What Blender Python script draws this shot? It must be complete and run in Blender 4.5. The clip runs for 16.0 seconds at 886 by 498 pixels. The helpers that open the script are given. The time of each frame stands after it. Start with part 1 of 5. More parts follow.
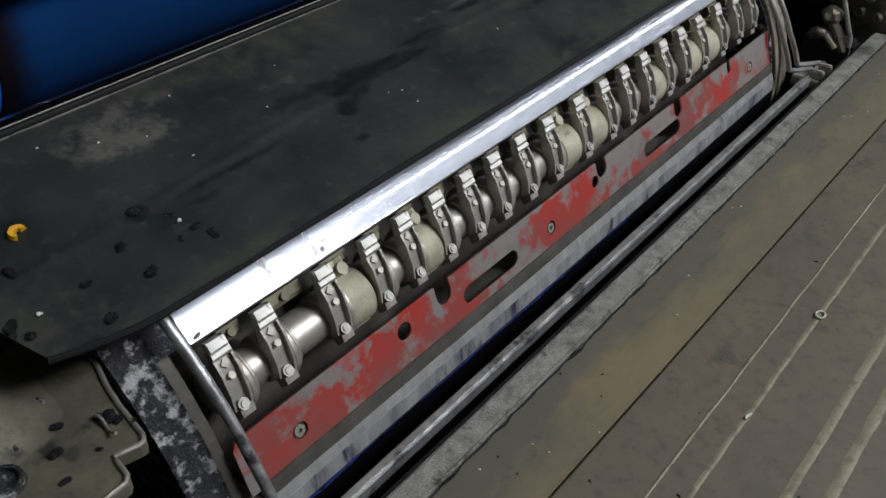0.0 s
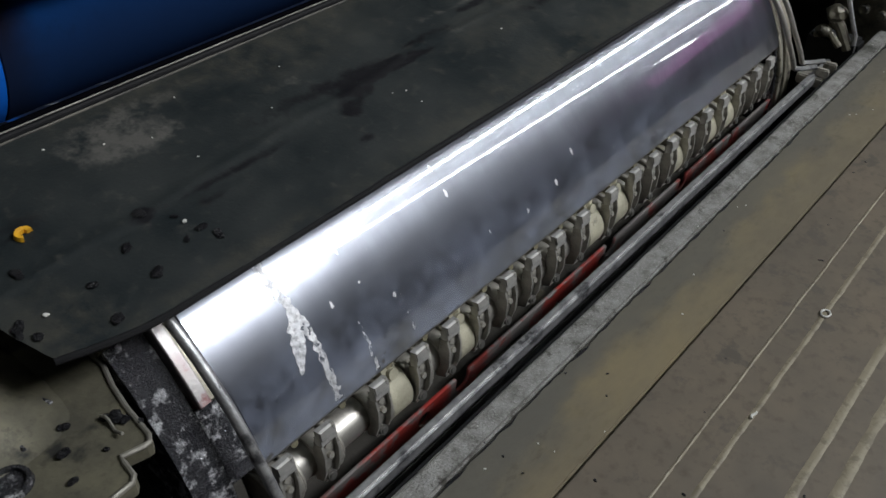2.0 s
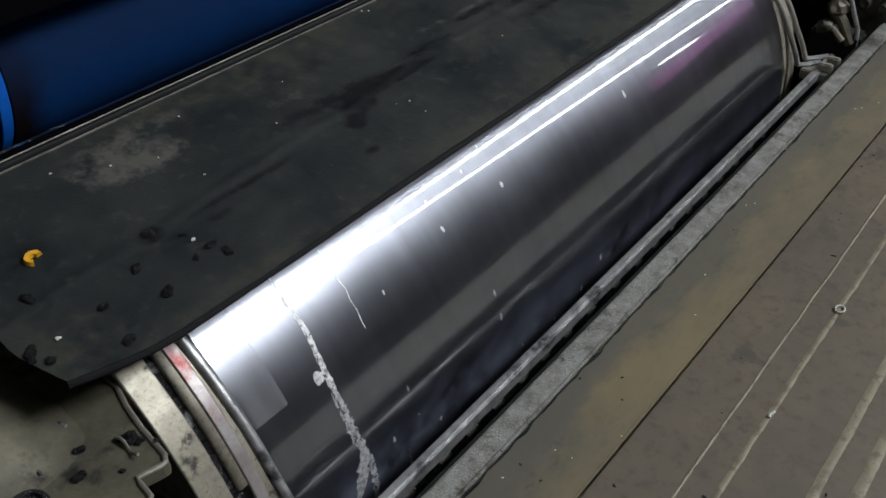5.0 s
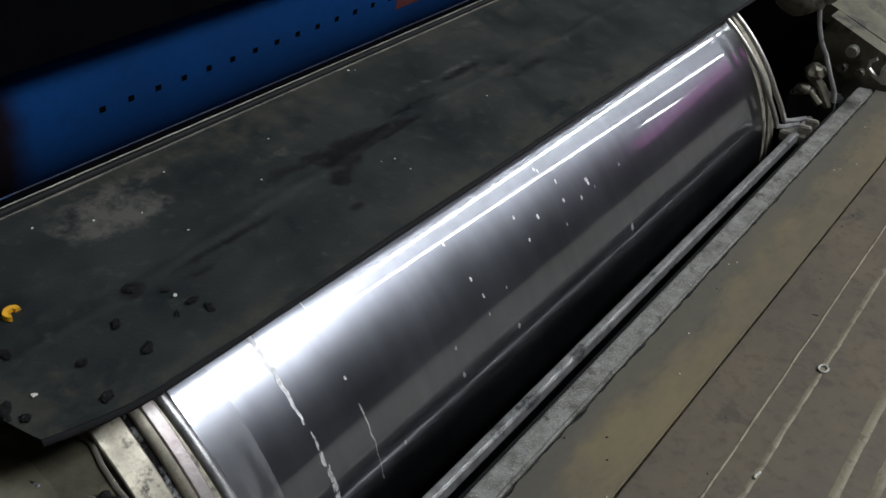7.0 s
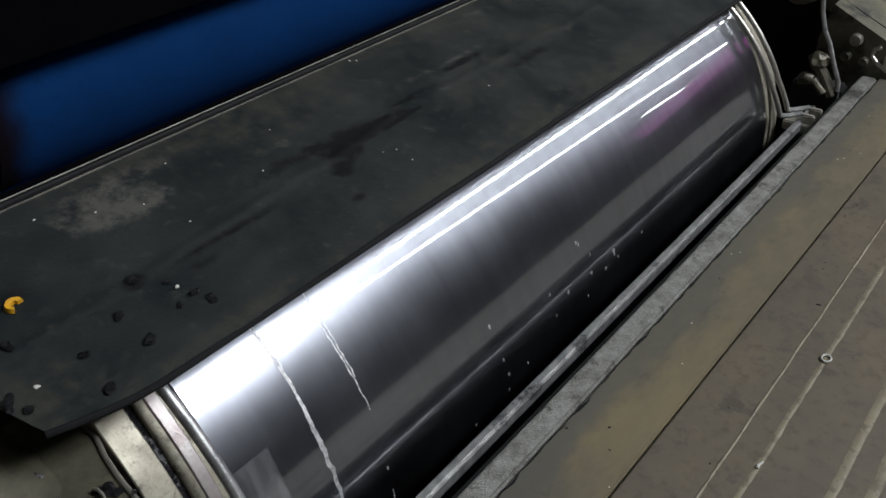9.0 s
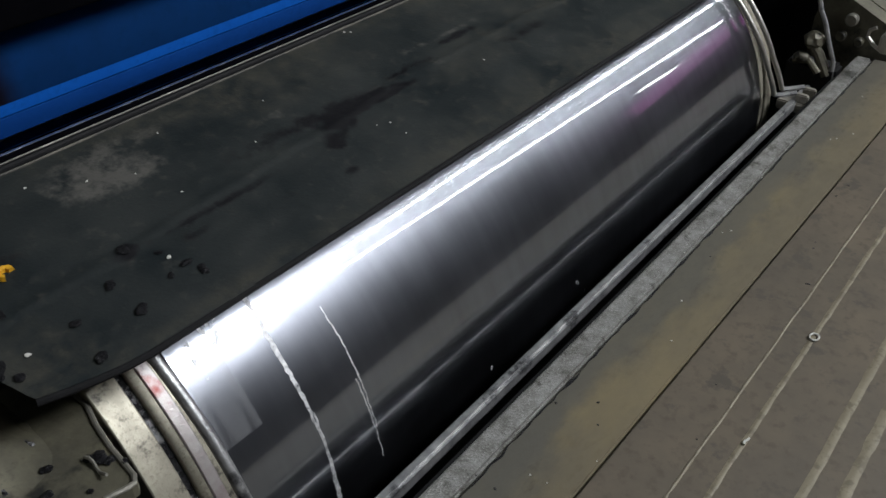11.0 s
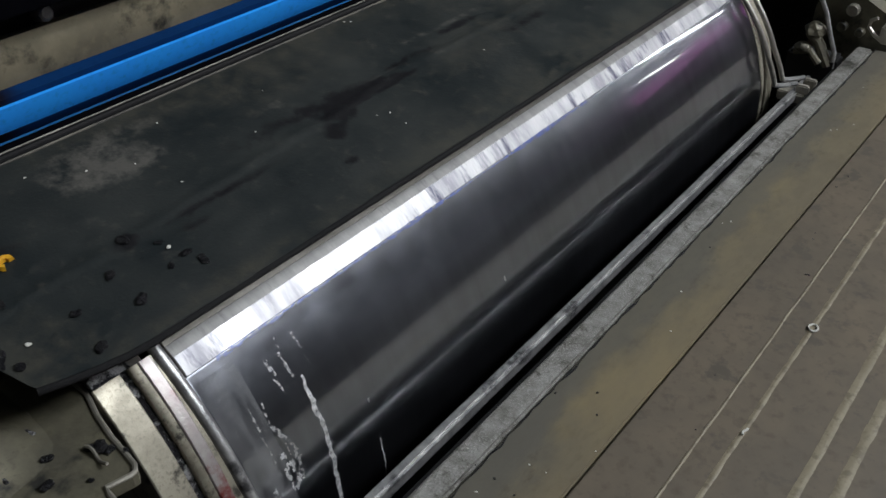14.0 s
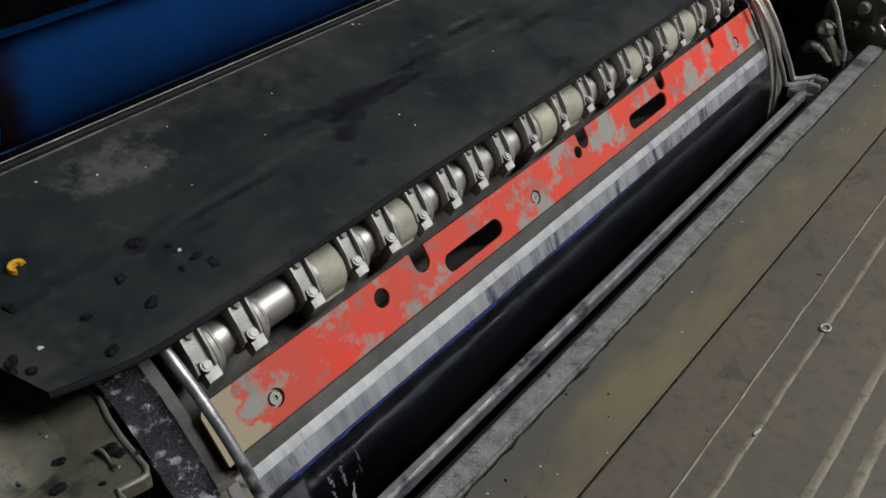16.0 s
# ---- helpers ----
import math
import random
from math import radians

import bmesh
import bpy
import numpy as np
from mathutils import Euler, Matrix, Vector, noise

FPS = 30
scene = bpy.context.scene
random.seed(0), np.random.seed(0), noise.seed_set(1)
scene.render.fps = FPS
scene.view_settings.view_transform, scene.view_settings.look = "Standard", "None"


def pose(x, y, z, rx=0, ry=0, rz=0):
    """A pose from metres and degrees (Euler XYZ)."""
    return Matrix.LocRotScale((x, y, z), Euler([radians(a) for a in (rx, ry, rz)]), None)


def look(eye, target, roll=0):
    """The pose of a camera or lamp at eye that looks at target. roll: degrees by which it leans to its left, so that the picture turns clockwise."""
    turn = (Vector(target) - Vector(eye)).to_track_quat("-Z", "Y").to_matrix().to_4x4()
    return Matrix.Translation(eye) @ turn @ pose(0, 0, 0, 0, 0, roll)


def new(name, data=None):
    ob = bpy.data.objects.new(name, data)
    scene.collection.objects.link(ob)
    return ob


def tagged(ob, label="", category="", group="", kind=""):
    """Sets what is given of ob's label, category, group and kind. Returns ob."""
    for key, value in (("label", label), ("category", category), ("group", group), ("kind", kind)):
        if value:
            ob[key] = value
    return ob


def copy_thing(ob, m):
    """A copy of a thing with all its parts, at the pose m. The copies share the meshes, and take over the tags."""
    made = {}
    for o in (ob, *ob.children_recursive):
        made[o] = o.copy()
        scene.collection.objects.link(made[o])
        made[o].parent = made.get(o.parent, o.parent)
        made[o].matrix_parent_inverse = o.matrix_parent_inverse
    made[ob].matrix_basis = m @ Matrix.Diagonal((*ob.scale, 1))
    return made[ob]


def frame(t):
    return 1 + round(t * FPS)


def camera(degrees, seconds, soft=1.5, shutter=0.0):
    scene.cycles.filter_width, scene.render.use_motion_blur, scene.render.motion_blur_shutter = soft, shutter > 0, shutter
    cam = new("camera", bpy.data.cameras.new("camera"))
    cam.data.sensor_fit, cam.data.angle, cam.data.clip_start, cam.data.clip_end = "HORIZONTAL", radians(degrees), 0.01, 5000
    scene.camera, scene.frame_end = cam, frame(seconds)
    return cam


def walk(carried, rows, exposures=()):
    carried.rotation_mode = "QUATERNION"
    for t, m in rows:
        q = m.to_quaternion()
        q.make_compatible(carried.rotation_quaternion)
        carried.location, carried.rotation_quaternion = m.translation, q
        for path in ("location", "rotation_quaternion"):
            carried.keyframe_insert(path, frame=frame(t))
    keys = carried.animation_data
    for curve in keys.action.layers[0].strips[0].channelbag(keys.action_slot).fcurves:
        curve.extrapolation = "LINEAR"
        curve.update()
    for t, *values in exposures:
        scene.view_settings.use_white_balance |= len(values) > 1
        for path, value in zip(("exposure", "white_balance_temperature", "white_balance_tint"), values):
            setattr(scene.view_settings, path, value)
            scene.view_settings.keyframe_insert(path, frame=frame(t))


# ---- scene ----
cam = camera(54.0, 16.0)
# A sheet-fed printing press seen from the gangway: the cylinder's axis is the x axis, z is up,
# +y leads under the cover plate towards the blanket cylinder, -y to the footboard.
PATH = [
    (0, pose(-0.2545, -0.6727, 0.657, 52.673, -0, -50.516)),
    (0.5, pose(-0.255, -0.6737, 0.6581, 52.706, 0.041, -50.461)),
    (1, pose(-0.2549, -0.6736, 0.658, 52.63, 0.171, -50.288)),
    (1.5, pose(-0.255, -0.6737, 0.6579, 52.6, 0.26, -50.289)),
    (2, pose(-0.255, -0.6736, 0.6578, 52.671, 0.359, -50.374)),
    (2.5, pose(-0.255, -0.6737, 0.6578, 52.71, 0.434, -50.435)),
    (3, pose(-0.2546, -0.673, 0.6574, 52.695, 0.478, -50.293)),
    (5.5, pose(-0.254, -0.672, 0.6565, 54.33, 3.012, -51.352)),
    (6, pose(-0.2513, -0.6723, 0.6573, 57.103, 2.329, -51.576)),
    (6.5, pose(-0.2523, -0.6726, 0.6565, 57.457, 1.746, -51.961)),
    (7, pose(-0.253, -0.6725, 0.6563, 56.992, 1.494, -51.767)),
    (7.5, pose(-0.2526, -0.6722, 0.6562, 56.773, 1.645, -51.789)),
    (8, pose(-0.2524, -0.6723, 0.6557, 56.679, 1.762, -51.858)),
    (8.5, pose(-0.2524, -0.6721, 0.6561, 56.509, 1.73, -51.89)),
    (9, pose(-0.2519, -0.6723, 0.6559, 56.366, 1.729, -51.713)),
    (9.5, pose(-0.2524, -0.6723, 0.6557, 56.275, 1.875, -51.811)),
    (12, pose(-0.253, -0.672, 0.6554, 53.938, 0.155, -51.64)),
    (12.5, pose(-0.253, -0.672, 0.6552, 54.026, 0.192, -51.637)),
    (13, pose(-0.2531, -0.672, 0.6553, 54.012, 0.19, -51.55)),
    (13.5, pose(-0.253, -0.6719, 0.6552, 54.076, 0.525, -51.678)),
    (14, pose(-0.2532, -0.6724, 0.6557, 54.088, 0.68, -51.683)),
    (14.5, pose(-0.253, -0.6718, 0.655, 54.042, 0.703, -51.545)),
    (15, pose(-0.253, -0.6718, 0.6552, 53.997, 0.797, -51.422)),
    (15.5, pose(-0.2532, -0.6721, 0.6554, 54.073, 1.121, -51.56)),
    (16, pose(-0.253, -0.672, 0.6552, 54.218, 1.307, -51.356)),
]
walk(cam, PATH)

R = 0.2802          # jacket radius of the impression cylinder
LENGTH = 1.05       # jacket length
FLOOR = -0.62
BLANKET = (0.343, 0.288, 0.138)   # y, z, radius of the blanket cylinder

# ---- light ----
world = bpy.data.worlds.new("hall")
scene.world = world
world.use_nodes = True
world.node_tree.nodes["Background"].inputs[0].default_value = (0.55, 0.62, 0.75, 1)
world.node_tree.nodes["Background"].inputs[1].default_value = 0.05


def area_lamp(name, centre, target, sx, sy, watts, colour, along=(1, 0, 0)):
    lamp = bpy.data.lights.new(name, "AREA")
    lamp.shape, lamp.size, lamp.size_y, lamp.energy, lamp.color = "RECTANGLE", sx, sy, watts, colour
    ob = new(name, lamp)
    back = (Vector(centre) - Vector(target)).normalized()
    ax = Vector(along)
    ax = (ax - ax.dot(back) * back).normalized()
    ay = back.cross(ax)
    m = Matrix((ax, ay, back)).transposed().to_4x4()
    m.translation = centre
    ob.matrix_world = m
    return ob


area_lamp("ceiling_tube_lamp", (4.3, -2.37, 2.54), (4.3, -0.2, 0.2), 6.6, 0.055, 52, (0.93, 0.96, 1.0))
area_lamp("ceiling_tube_lamp", (5.4, -3.06, 2.26), (5.4, -0.2, 0.2), 7.6, 0.055, 47, (0.93, 0.96, 1.0), (0.985, -0.17, 0))
area_lamp("ceiling_tube_lamp", (12.3, -6.55, 3.0), (12.3, -6.55, 0.0), 4.8, 0.16, 60, (0.93, 0.96, 1.0), (0.96, -0.28, 0))
area_lamp("ceiling_tube_uplight", (4.3, -2.37, 2.57), (4.3, -2.37, 3.5), 6.6, 0.055, 36, (0.94, 0.98, 0.97))
area_lamp("ceiling_tube_uplight", (5.4, -3.06, 2.29), (5.4, -3.06, 3.5), 7.6, 0.055, 36, (0.94, 0.98, 0.97), (0.985, -0.17, 0))
area_lamp("bay_lamp", (1.35, -2.42, 2.5), (0.1, -0.2, 0.2), 0.9, 0.95, 80, (0.93, 0.96, 1.0))
# Added fill from above with no known fixture; brightens blanket, plate and footboard.
area_lamp("overhead_fill", (0.5, -0.45, 3.4), (0.5, -0.3, 0.0), 2.4, 0.5, 3.0, (1.0, 0.985, 0.94))


# ---- materials ----
def material(name, colour, second, rough=0.5, metal=0.0, scale=20.0, bump=0.1, spots=None, spot_scale=6.0, spot_at=0.6,
             spot_soft=0.08, rough2=None, coat=0.0, stretch=(1, 1, 1), grain=None, spot_rough=None, spec=0.5):
    """Two colours mixed by coarse and fine noise, stains with an outline of their own, and fine relief."""
    m = bpy.data.materials.new(name)
    m.use_nodes = True
    nt = m.node_tree
    N, Lk = nt.nodes, nt.links
    bsdf = N["Principled BSDF"]
    co = N.new("ShaderNodeTexCoord")
    mp = N.new("ShaderNodeMapping")
    mp.inputs["Scale"].default_value = stretch
    Lk.new(co.outputs["Object"], mp.inputs[0])

    def tex(s, detail=6.0, rgh=0.6):
        n = N.new("ShaderNodeTexNoise")
        n.inputs["Scale"].default_value, n.inputs["Detail"].default_value, n.inputs["Roughness"].default_value = s, detail, rgh
        Lk.new(mp.outputs[0], n.inputs["Vector"])
        return n

    def ramp(src, lo, hi):
        r = N.new("ShaderNodeMapRange")
        r.inputs[1].default_value, r.inputs[2].default_value = lo, hi
        Lk.new(src, r.inputs[0])
        return r.outputs[0]

    def mix(f, a, b):
        x = N.new("ShaderNodeMix")
        x.data_type = "RGBA"
        Lk.new(f, x.inputs[0])
        for v, k in ((a, 6), (b, 7)):
            if isinstance(v, tuple):
                x.inputs[k].default_value = (*v, 1)
            else:
                Lk.new(v, x.inputs[k])
        return x.outputs[2]

    coarse, fine = tex(scale), tex(scale * 9, 4.0)
    f1 = ramp(coarse.outputs[0], 0.35, 0.65)
    col = mix(f1, colour, second)
    g = grain if grain is not None else 0.75
    dark = tuple(c * g for c in colour)
    col = mix(ramp(fine.outputs[0], 0.52, 0.75), col, dark)
    rv = N.new("ShaderNodeMapRange")
    rv.inputs[3].default_value, rv.inputs[4].default_value = rough, rough if rough2 is None else rough2
    Lk.new(f1, rv.inputs[0])
    rout = rv.outputs[0]
    if spots:
        st = tex(spot_scale, 8.0, 0.65)
        f2 = ramp(st.outputs[0], spot_at, spot_at + spot_soft)
        col = mix(f2, col, spots)
        if spot_rough is not None:
            rm = N.new("ShaderNodeMix")
            Lk.new(f2, rm.inputs[0])
            Lk.new(rout, rm.inputs[2])
            rm.inputs[3].default_value = spot_rough
            rout = rm.outputs[0]
    Lk.new(col, bsdf.inputs["Base Color"])
    Lk.new(rout, bsdf.inputs["Roughness"])
    bsdf.inputs["Metallic"].default_value = metal
    bsdf.inputs["Specular IOR Level"].default_value = spec
    if coat:
        bsdf.inputs["Coat Weight"].default_value = coat
        bsdf.inputs["Coat Roughness"].default_value = 0.04
    if bump:
        b = N.new("ShaderNodeBump")
        b.inputs["Strength"].default_value = bump
        b.inputs["Distance"].default_value = 0.002
        Lk.new(fine.outputs[0], b.inputs["Height"])
        Lk.new(b.outputs[0], bsdf.inputs["Normal"])
    return m


M_STEEL = material("worn steel", (0.3, 0.29, 0.27), (0.17, 0.165, 0.155), 0.38, 0.85, 60, 0.2, (0.08, 0.075, 0.06), 40, 0.6, 0.1, 0.55)
M_BRIGHT = material("bright steel", (0.62, 0.6, 0.56), (0.44, 0.425, 0.39), 0.34, 0.95, 60, 0.15, (0.2, 0.19, 0.16), 50, 0.64, 0.1, 0.48)
M_CAST = material("dusty cast steel", (0.46, 0.435, 0.385), (0.3, 0.285, 0.25), 0.42, 0.6, 55, 0.25, (0.085, 0.078, 0.065), 40, 0.6, 0.12, 0.6)
M_BEIGE = material("dusty beige casting", (0.47, 0.44, 0.33), (0.33, 0.31, 0.235), 0.62, 0.15, 40, 0.25, (0.1, 0.095, 0.075), 45, 0.6, 0.12)
M_OLIVE = material("grimy olive block", (0.24, 0.215, 0.135), (0.13, 0.12, 0.08), 0.6, 0.1, 45, 0.3, (0.05, 0.045, 0.035), 40, 0.58, 0.1)
M_SHAFT = material("worn gripper shaft", (0.62, 0.595, 0.545), (0.46, 0.44, 0.4), 0.4, 0.8, 30, 0.1, (0.2, 0.185, 0.15), 24, 0.58, 0.12, 0.5)
M_FINGER = material("rubbed gripper steel", (0.5, 0.48, 0.44), (0.33, 0.315, 0.285), 0.44, 0.65, 70, 0.2, (0.1, 0.092, 0.078), 60, 0.56, 0.1, 0.58)
M_PAD = material("steel gripper pad", (0.58, 0.57, 0.545), (0.42, 0.41, 0.39), 0.46, 0.8, 80, 0.2, (0.14, 0.13, 0.11), 70, 0.6, 0.1, 0.55)
M_CORE = material("grimy drum core", (0.09, 0.082, 0.07), (0.05, 0.046, 0.04), 0.6, 0.3, 30, 0.3, (0.2, 0.18, 0.13), 22, 0.6, 0.15)
M_INKY = material("ink-caked black metal", (0.05, 0.05, 0.056), (0.018, 0.018, 0.023), 0.16, 0.35, 60, 1.2, (0.5, 0.5, 0.52), 70, 0.53, 0.1, 0.34)
M_BEARER = material("oiled bearer steel", (0.42, 0.39, 0.315), (0.27, 0.25, 0.2), 0.42, 0.5, 40, 0.12, (0.07, 0.065, 0.055), 50, 0.57, 0.09, 0.55, grain=0.5)
M_PINKED = material("ring with red ink", (0.42, 0.4, 0.39), (0.3, 0.25, 0.25), 0.4, 0.5, 40, 0.2, (0.2, 0.04, 0.035), 20, 0.55, 0.12)


M_STRIP = material("stained clamp strip", (0.56, 0.56, 0.57), (0.24, 0.24, 0.27), 0.4, 0.5, 24, 0.1, (0.05, 0.052, 0.09), 30, 0.53, 0.12, 0.5, stretch=(1.3, 0.25, 0.25))
M_CHAMFER = material("rubbed chamfer", (0.5, 0.5, 0.49), (0.3, 0.3, 0.3), 0.42, 0.6, 26, 0.1, (0.16, 0.16, 0.17), 30, 0.58, 0.14, 0.55, stretch=(1.3, 0.3, 0.3))
M_LEDGE = material("dull grey ledge", (0.2, 0.19, 0.17), (0.12, 0.115, 0.1), 0.45, 0.6, 30, 0.15, (0.12, 0.115, 0.1), 25, 0.62, 0.1)

M_INKLINE = material("blue ink line", (0.03, 0.06, 0.3), (0.02, 0.03, 0.1), 0.3, 0.0, 60, 0.1)
M_DUSTY = material("dusty crease", (0.12, 0.11, 0.09), (0.03, 0.029, 0.026), 0.6, 0.0, 40, 0.2)
M_PLATE_EDGE = material("rubbed sheet edge", (0.22, 0.21, 0.19), (0.08, 0.076, 0.068), 0.45, 0.5, 30, 0.2)
M_FRAME = material("oily cast iron frame", (0.15, 0.138, 0.096), (0.07, 0.066, 0.05), 0.42, 0.1, 22, 0.18, (0.022, 0.022, 0.02), 19, 0.55, 0.1, 0.6, grain=0.55)
M_LIP = material("bare frame lip", (0.42, 0.4, 0.35), (0.24, 0.23, 0.2), 0.4, 0.6, 40, 0.2)
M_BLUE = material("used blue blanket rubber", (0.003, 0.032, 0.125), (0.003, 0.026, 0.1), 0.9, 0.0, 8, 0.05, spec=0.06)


def ink_margin(m, x0, x1, ink):
    """Dried brown ink along the blanket's printed margin, feathering out, and a darker, duller blue over one part of
    its round.
    """
    N, Lk = m.node_tree.nodes, m.node_tree.links
    bsdf = N["Principled BSDF"]
    old = bsdf.inputs["Base Color"].links[0].from_socket
    co, sep, nz, add = N.new("ShaderNodeTexCoord"), N.new("ShaderNodeSeparateXYZ"), N.new("ShaderNodeTexNoise"), N.new("ShaderNodeMath")
    nz.inputs["Scale"].default_value = 25
    Lk.new(co.outputs["Object"], sep.inputs[0])
    Lk.new(co.outputs["Object"], nz.inputs["Vector"])
    add.operation, add.inputs[1].default_value = "MULTIPLY_ADD", 0.03
    Lk.new(nz.outputs[0], add.inputs[0])
    Lk.new(sep.outputs[0], add.inputs[2])
    fade, mix = N.new("ShaderNodeMapRange"), N.new("ShaderNodeMix")
    fade.interpolation_type = "SMOOTHSTEP"
    fade.inputs[1].default_value, fade.inputs[2].default_value, fade.inputs[3].default_value, fade.inputs[4].default_value = x0 + 0.015, x1 + 0.015, 1.0, 0.0
    Lk.new(add.outputs[0], fade.inputs[0])
    mix.data_type = "RGBA"
    Lk.new(fade.outputs[0], mix.inputs[0])
    Lk.new(old, mix.inputs[6])
    mix.inputs[7].default_value = (*ink, 1)
    # darker blue mixed in towards +y of the blanket's own axes
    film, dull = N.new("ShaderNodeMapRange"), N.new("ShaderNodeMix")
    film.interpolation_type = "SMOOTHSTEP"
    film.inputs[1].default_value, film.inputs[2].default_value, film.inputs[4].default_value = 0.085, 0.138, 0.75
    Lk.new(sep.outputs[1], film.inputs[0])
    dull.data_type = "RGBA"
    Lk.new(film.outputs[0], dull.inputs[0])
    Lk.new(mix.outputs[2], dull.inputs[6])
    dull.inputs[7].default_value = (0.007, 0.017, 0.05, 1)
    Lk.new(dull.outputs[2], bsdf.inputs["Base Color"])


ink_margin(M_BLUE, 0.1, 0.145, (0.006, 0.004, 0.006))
# Brighter blues for the blanket's ends and rim.
M_BLUE_BRIGHT = material("bright blue edge strip", (0.025, 0.35, 1.0), (0.025, 0.32, 0.98), 0.7, 0.0, 12, 0.05, spec=0.15)
M_BLUE_MID = material("mid blue band", (0.005, 0.125, 0.58), (0.005, 0.105, 0.5), 0.8, 0.0, 12, 0.05, spec=0.1)
M_BLUE_TAIL = material("dull blue tail", (0.006, 0.08, 0.38), (0.006, 0.064, 0.3), 0.8, 0.0, 12, 0.05, spec=0.1)
# Near-black without gloss: punched holes, and shade coloured into nip and housing.
M_HOLE_UNLIT = material("punched hole and unlit black", (0.002, 0.002, 0.003), (0.003, 0.003, 0.004), 0.95, 0.0, 30, 0.0, spec=0.0)
M_MARK = material("dark red mark", (0.09, 0.012, 0.01), (0.05, 0.008, 0.008), 0.8, 0.0, 30, 0.05)
M_TAN = material("tan gap filler", (0.3, 0.262, 0.18), (0.165, 0.146, 0.105), 0.42, 0.35, 10, 0.1, (0.04, 0.037, 0.03), 14, 0.56, 0.12, 0.55, spec=0.2)
M_DARK = material("dark machine paint", (0.02, 0.02, 0.022), (0.012, 0.012, 0.014), 0.6, 0.1, 12, 0.2)
M_DECK = material("brown footboard sheet", (0.144, 0.118, 0.089), (0.099, 0.084, 0.066), 0.42, 0.1, 9, 0.15, (0.085, 0.074, 0.06), 24, 0.58, 0.07, 0.55, grain=0.6)
M_DECK_STAIN = material("stained footboard rim", (0.142, 0.125, 0.09), (0.076, 0.071, 0.06), 0.5, 0.12, 15, 0.3, (0.205, 0.165, 0.09), 6, 0.54, 0.2, 0.65, stretch=(0.5, 1, 1), grain=0.45)


def stain_band(m, lo, hi, colour, amount, wave):
    """A stain along a strip, full at y = hi and gone at y = lo, with a wavering edge."""
    N, Lk = m.node_tree.nodes, m.node_tree.links
    bsdf = N["Principled BSDF"]
    old = bsdf.inputs["Base Color"].links[0].from_socket
    co, sep, nz, add = N.new("ShaderNodeTexCoord"), N.new("ShaderNodeSeparateXYZ"), N.new("ShaderNodeTexNoise"), N.new("ShaderNodeMath")
    nz.inputs["Scale"].default_value, nz.inputs["Detail"].default_value, nz.inputs["Roughness"].default_value = 14, 7, 0.62
    Lk.new(co.outputs["Object"], sep.inputs[0])
    Lk.new(co.outputs["Object"], nz.inputs["Vector"])
    add.operation, add.inputs[1].default_value = "MULTIPLY_ADD", wave
    Lk.new(nz.outputs[0], add.inputs[0])
    Lk.new(sep.outputs[1], add.inputs[2])
    fade, mix = N.new("ShaderNodeMapRange"), N.new("ShaderNodeMix")
    fade.interpolation_type = "SMOOTHSTEP"
    fade.inputs[1].default_value, fade.inputs[2].default_value, fade.inputs[4].default_value = lo + wave / 2, hi + wave / 2, amount
    Lk.new(add.outputs[0], fade.inputs[0])
    mix.data_type = "RGBA"
    Lk.new(fade.outputs[0], mix.inputs[0])
    Lk.new(old, mix.inputs[6])
    mix.inputs[7].default_value = (*colour, 1)
    Lk.new(mix.outputs[2], bsdf.inputs["Base Color"])


stain_band(M_DECK_STAIN, -0.412, -0.394, (0.098, 0.092, 0.076), 0.75, 0.05)
stain_band(M_DECK_STAIN, -0.405, -0.432, (0.175, 0.143, 0.086), 0.5, 0.08)
M_DECK_LINE = material("rubbed footboard rib", (0.235, 0.208, 0.148), (0.18, 0.155, 0.108), 0.5, 0.05, 30, 0.2, (0.14, 0.12, 0.085), 55, 0.5, 0.08)
M_GALV = material("rough galvanised edge", (0.31, 0.306, 0.294), (0.15, 0.146, 0.132), 0.42, 0.4, 50, 1.0, (0.085, 0.08, 0.07), 34, 0.57, 0.08, 0.6, grain=1.35)
M_RAIL = material("scuffed bar", (0.5, 0.5, 0.5), (0.26, 0.26, 0.27), 0.38, 0.7, 60, 0.25, (0.08, 0.08, 0.085), 30, 0.58, 0.1)
M_BLACK = material("black rubber seal", (0.012, 0.012, 0.013), (0.008, 0.008, 0.009), 0.65, 0.0, 30, 0.2, spec=0.15)
M_YELLOW = material("yellow plastic scrap", (0.75, 0.4, 0.02), (0.6, 0.3, 0.02), 0.45, 0.0, 120, 0.3)
M_FLAKE = material("black ink flake", (0.005, 0.005, 0.007), (0.01, 0.01, 0.012), 0.35, 0.0, 150, 0.8, spec=0.3)
M_PALE = material("pale paper fleck", (0.6, 0.6, 0.57), (0.45, 0.44, 0.4), 0.7, 0.0, 150, 0.4)
M_FLOOR = material("concrete floor", (0.16, 0.155, 0.145), (0.11, 0.105, 0.1), 0.7, 0.0, 3, 0.2)
M_MAGENTA = material("magenta board", (0.85, 0.1, 0.68), (0.78, 0.08, 0.6), 0.5, 0.0, 5, 0.05)
M_CEILING = material("pale ceiling paint", (0.68, 0.71, 0.66), (0.6, 0.63, 0.58), 0.8, 0.0, 2, 0.05)
M_HALL = material("hall wall paint", (0.13, 0.13, 0.13), (0.1, 0.1, 0.1), 0.8, 0.0, 2, 0.05)



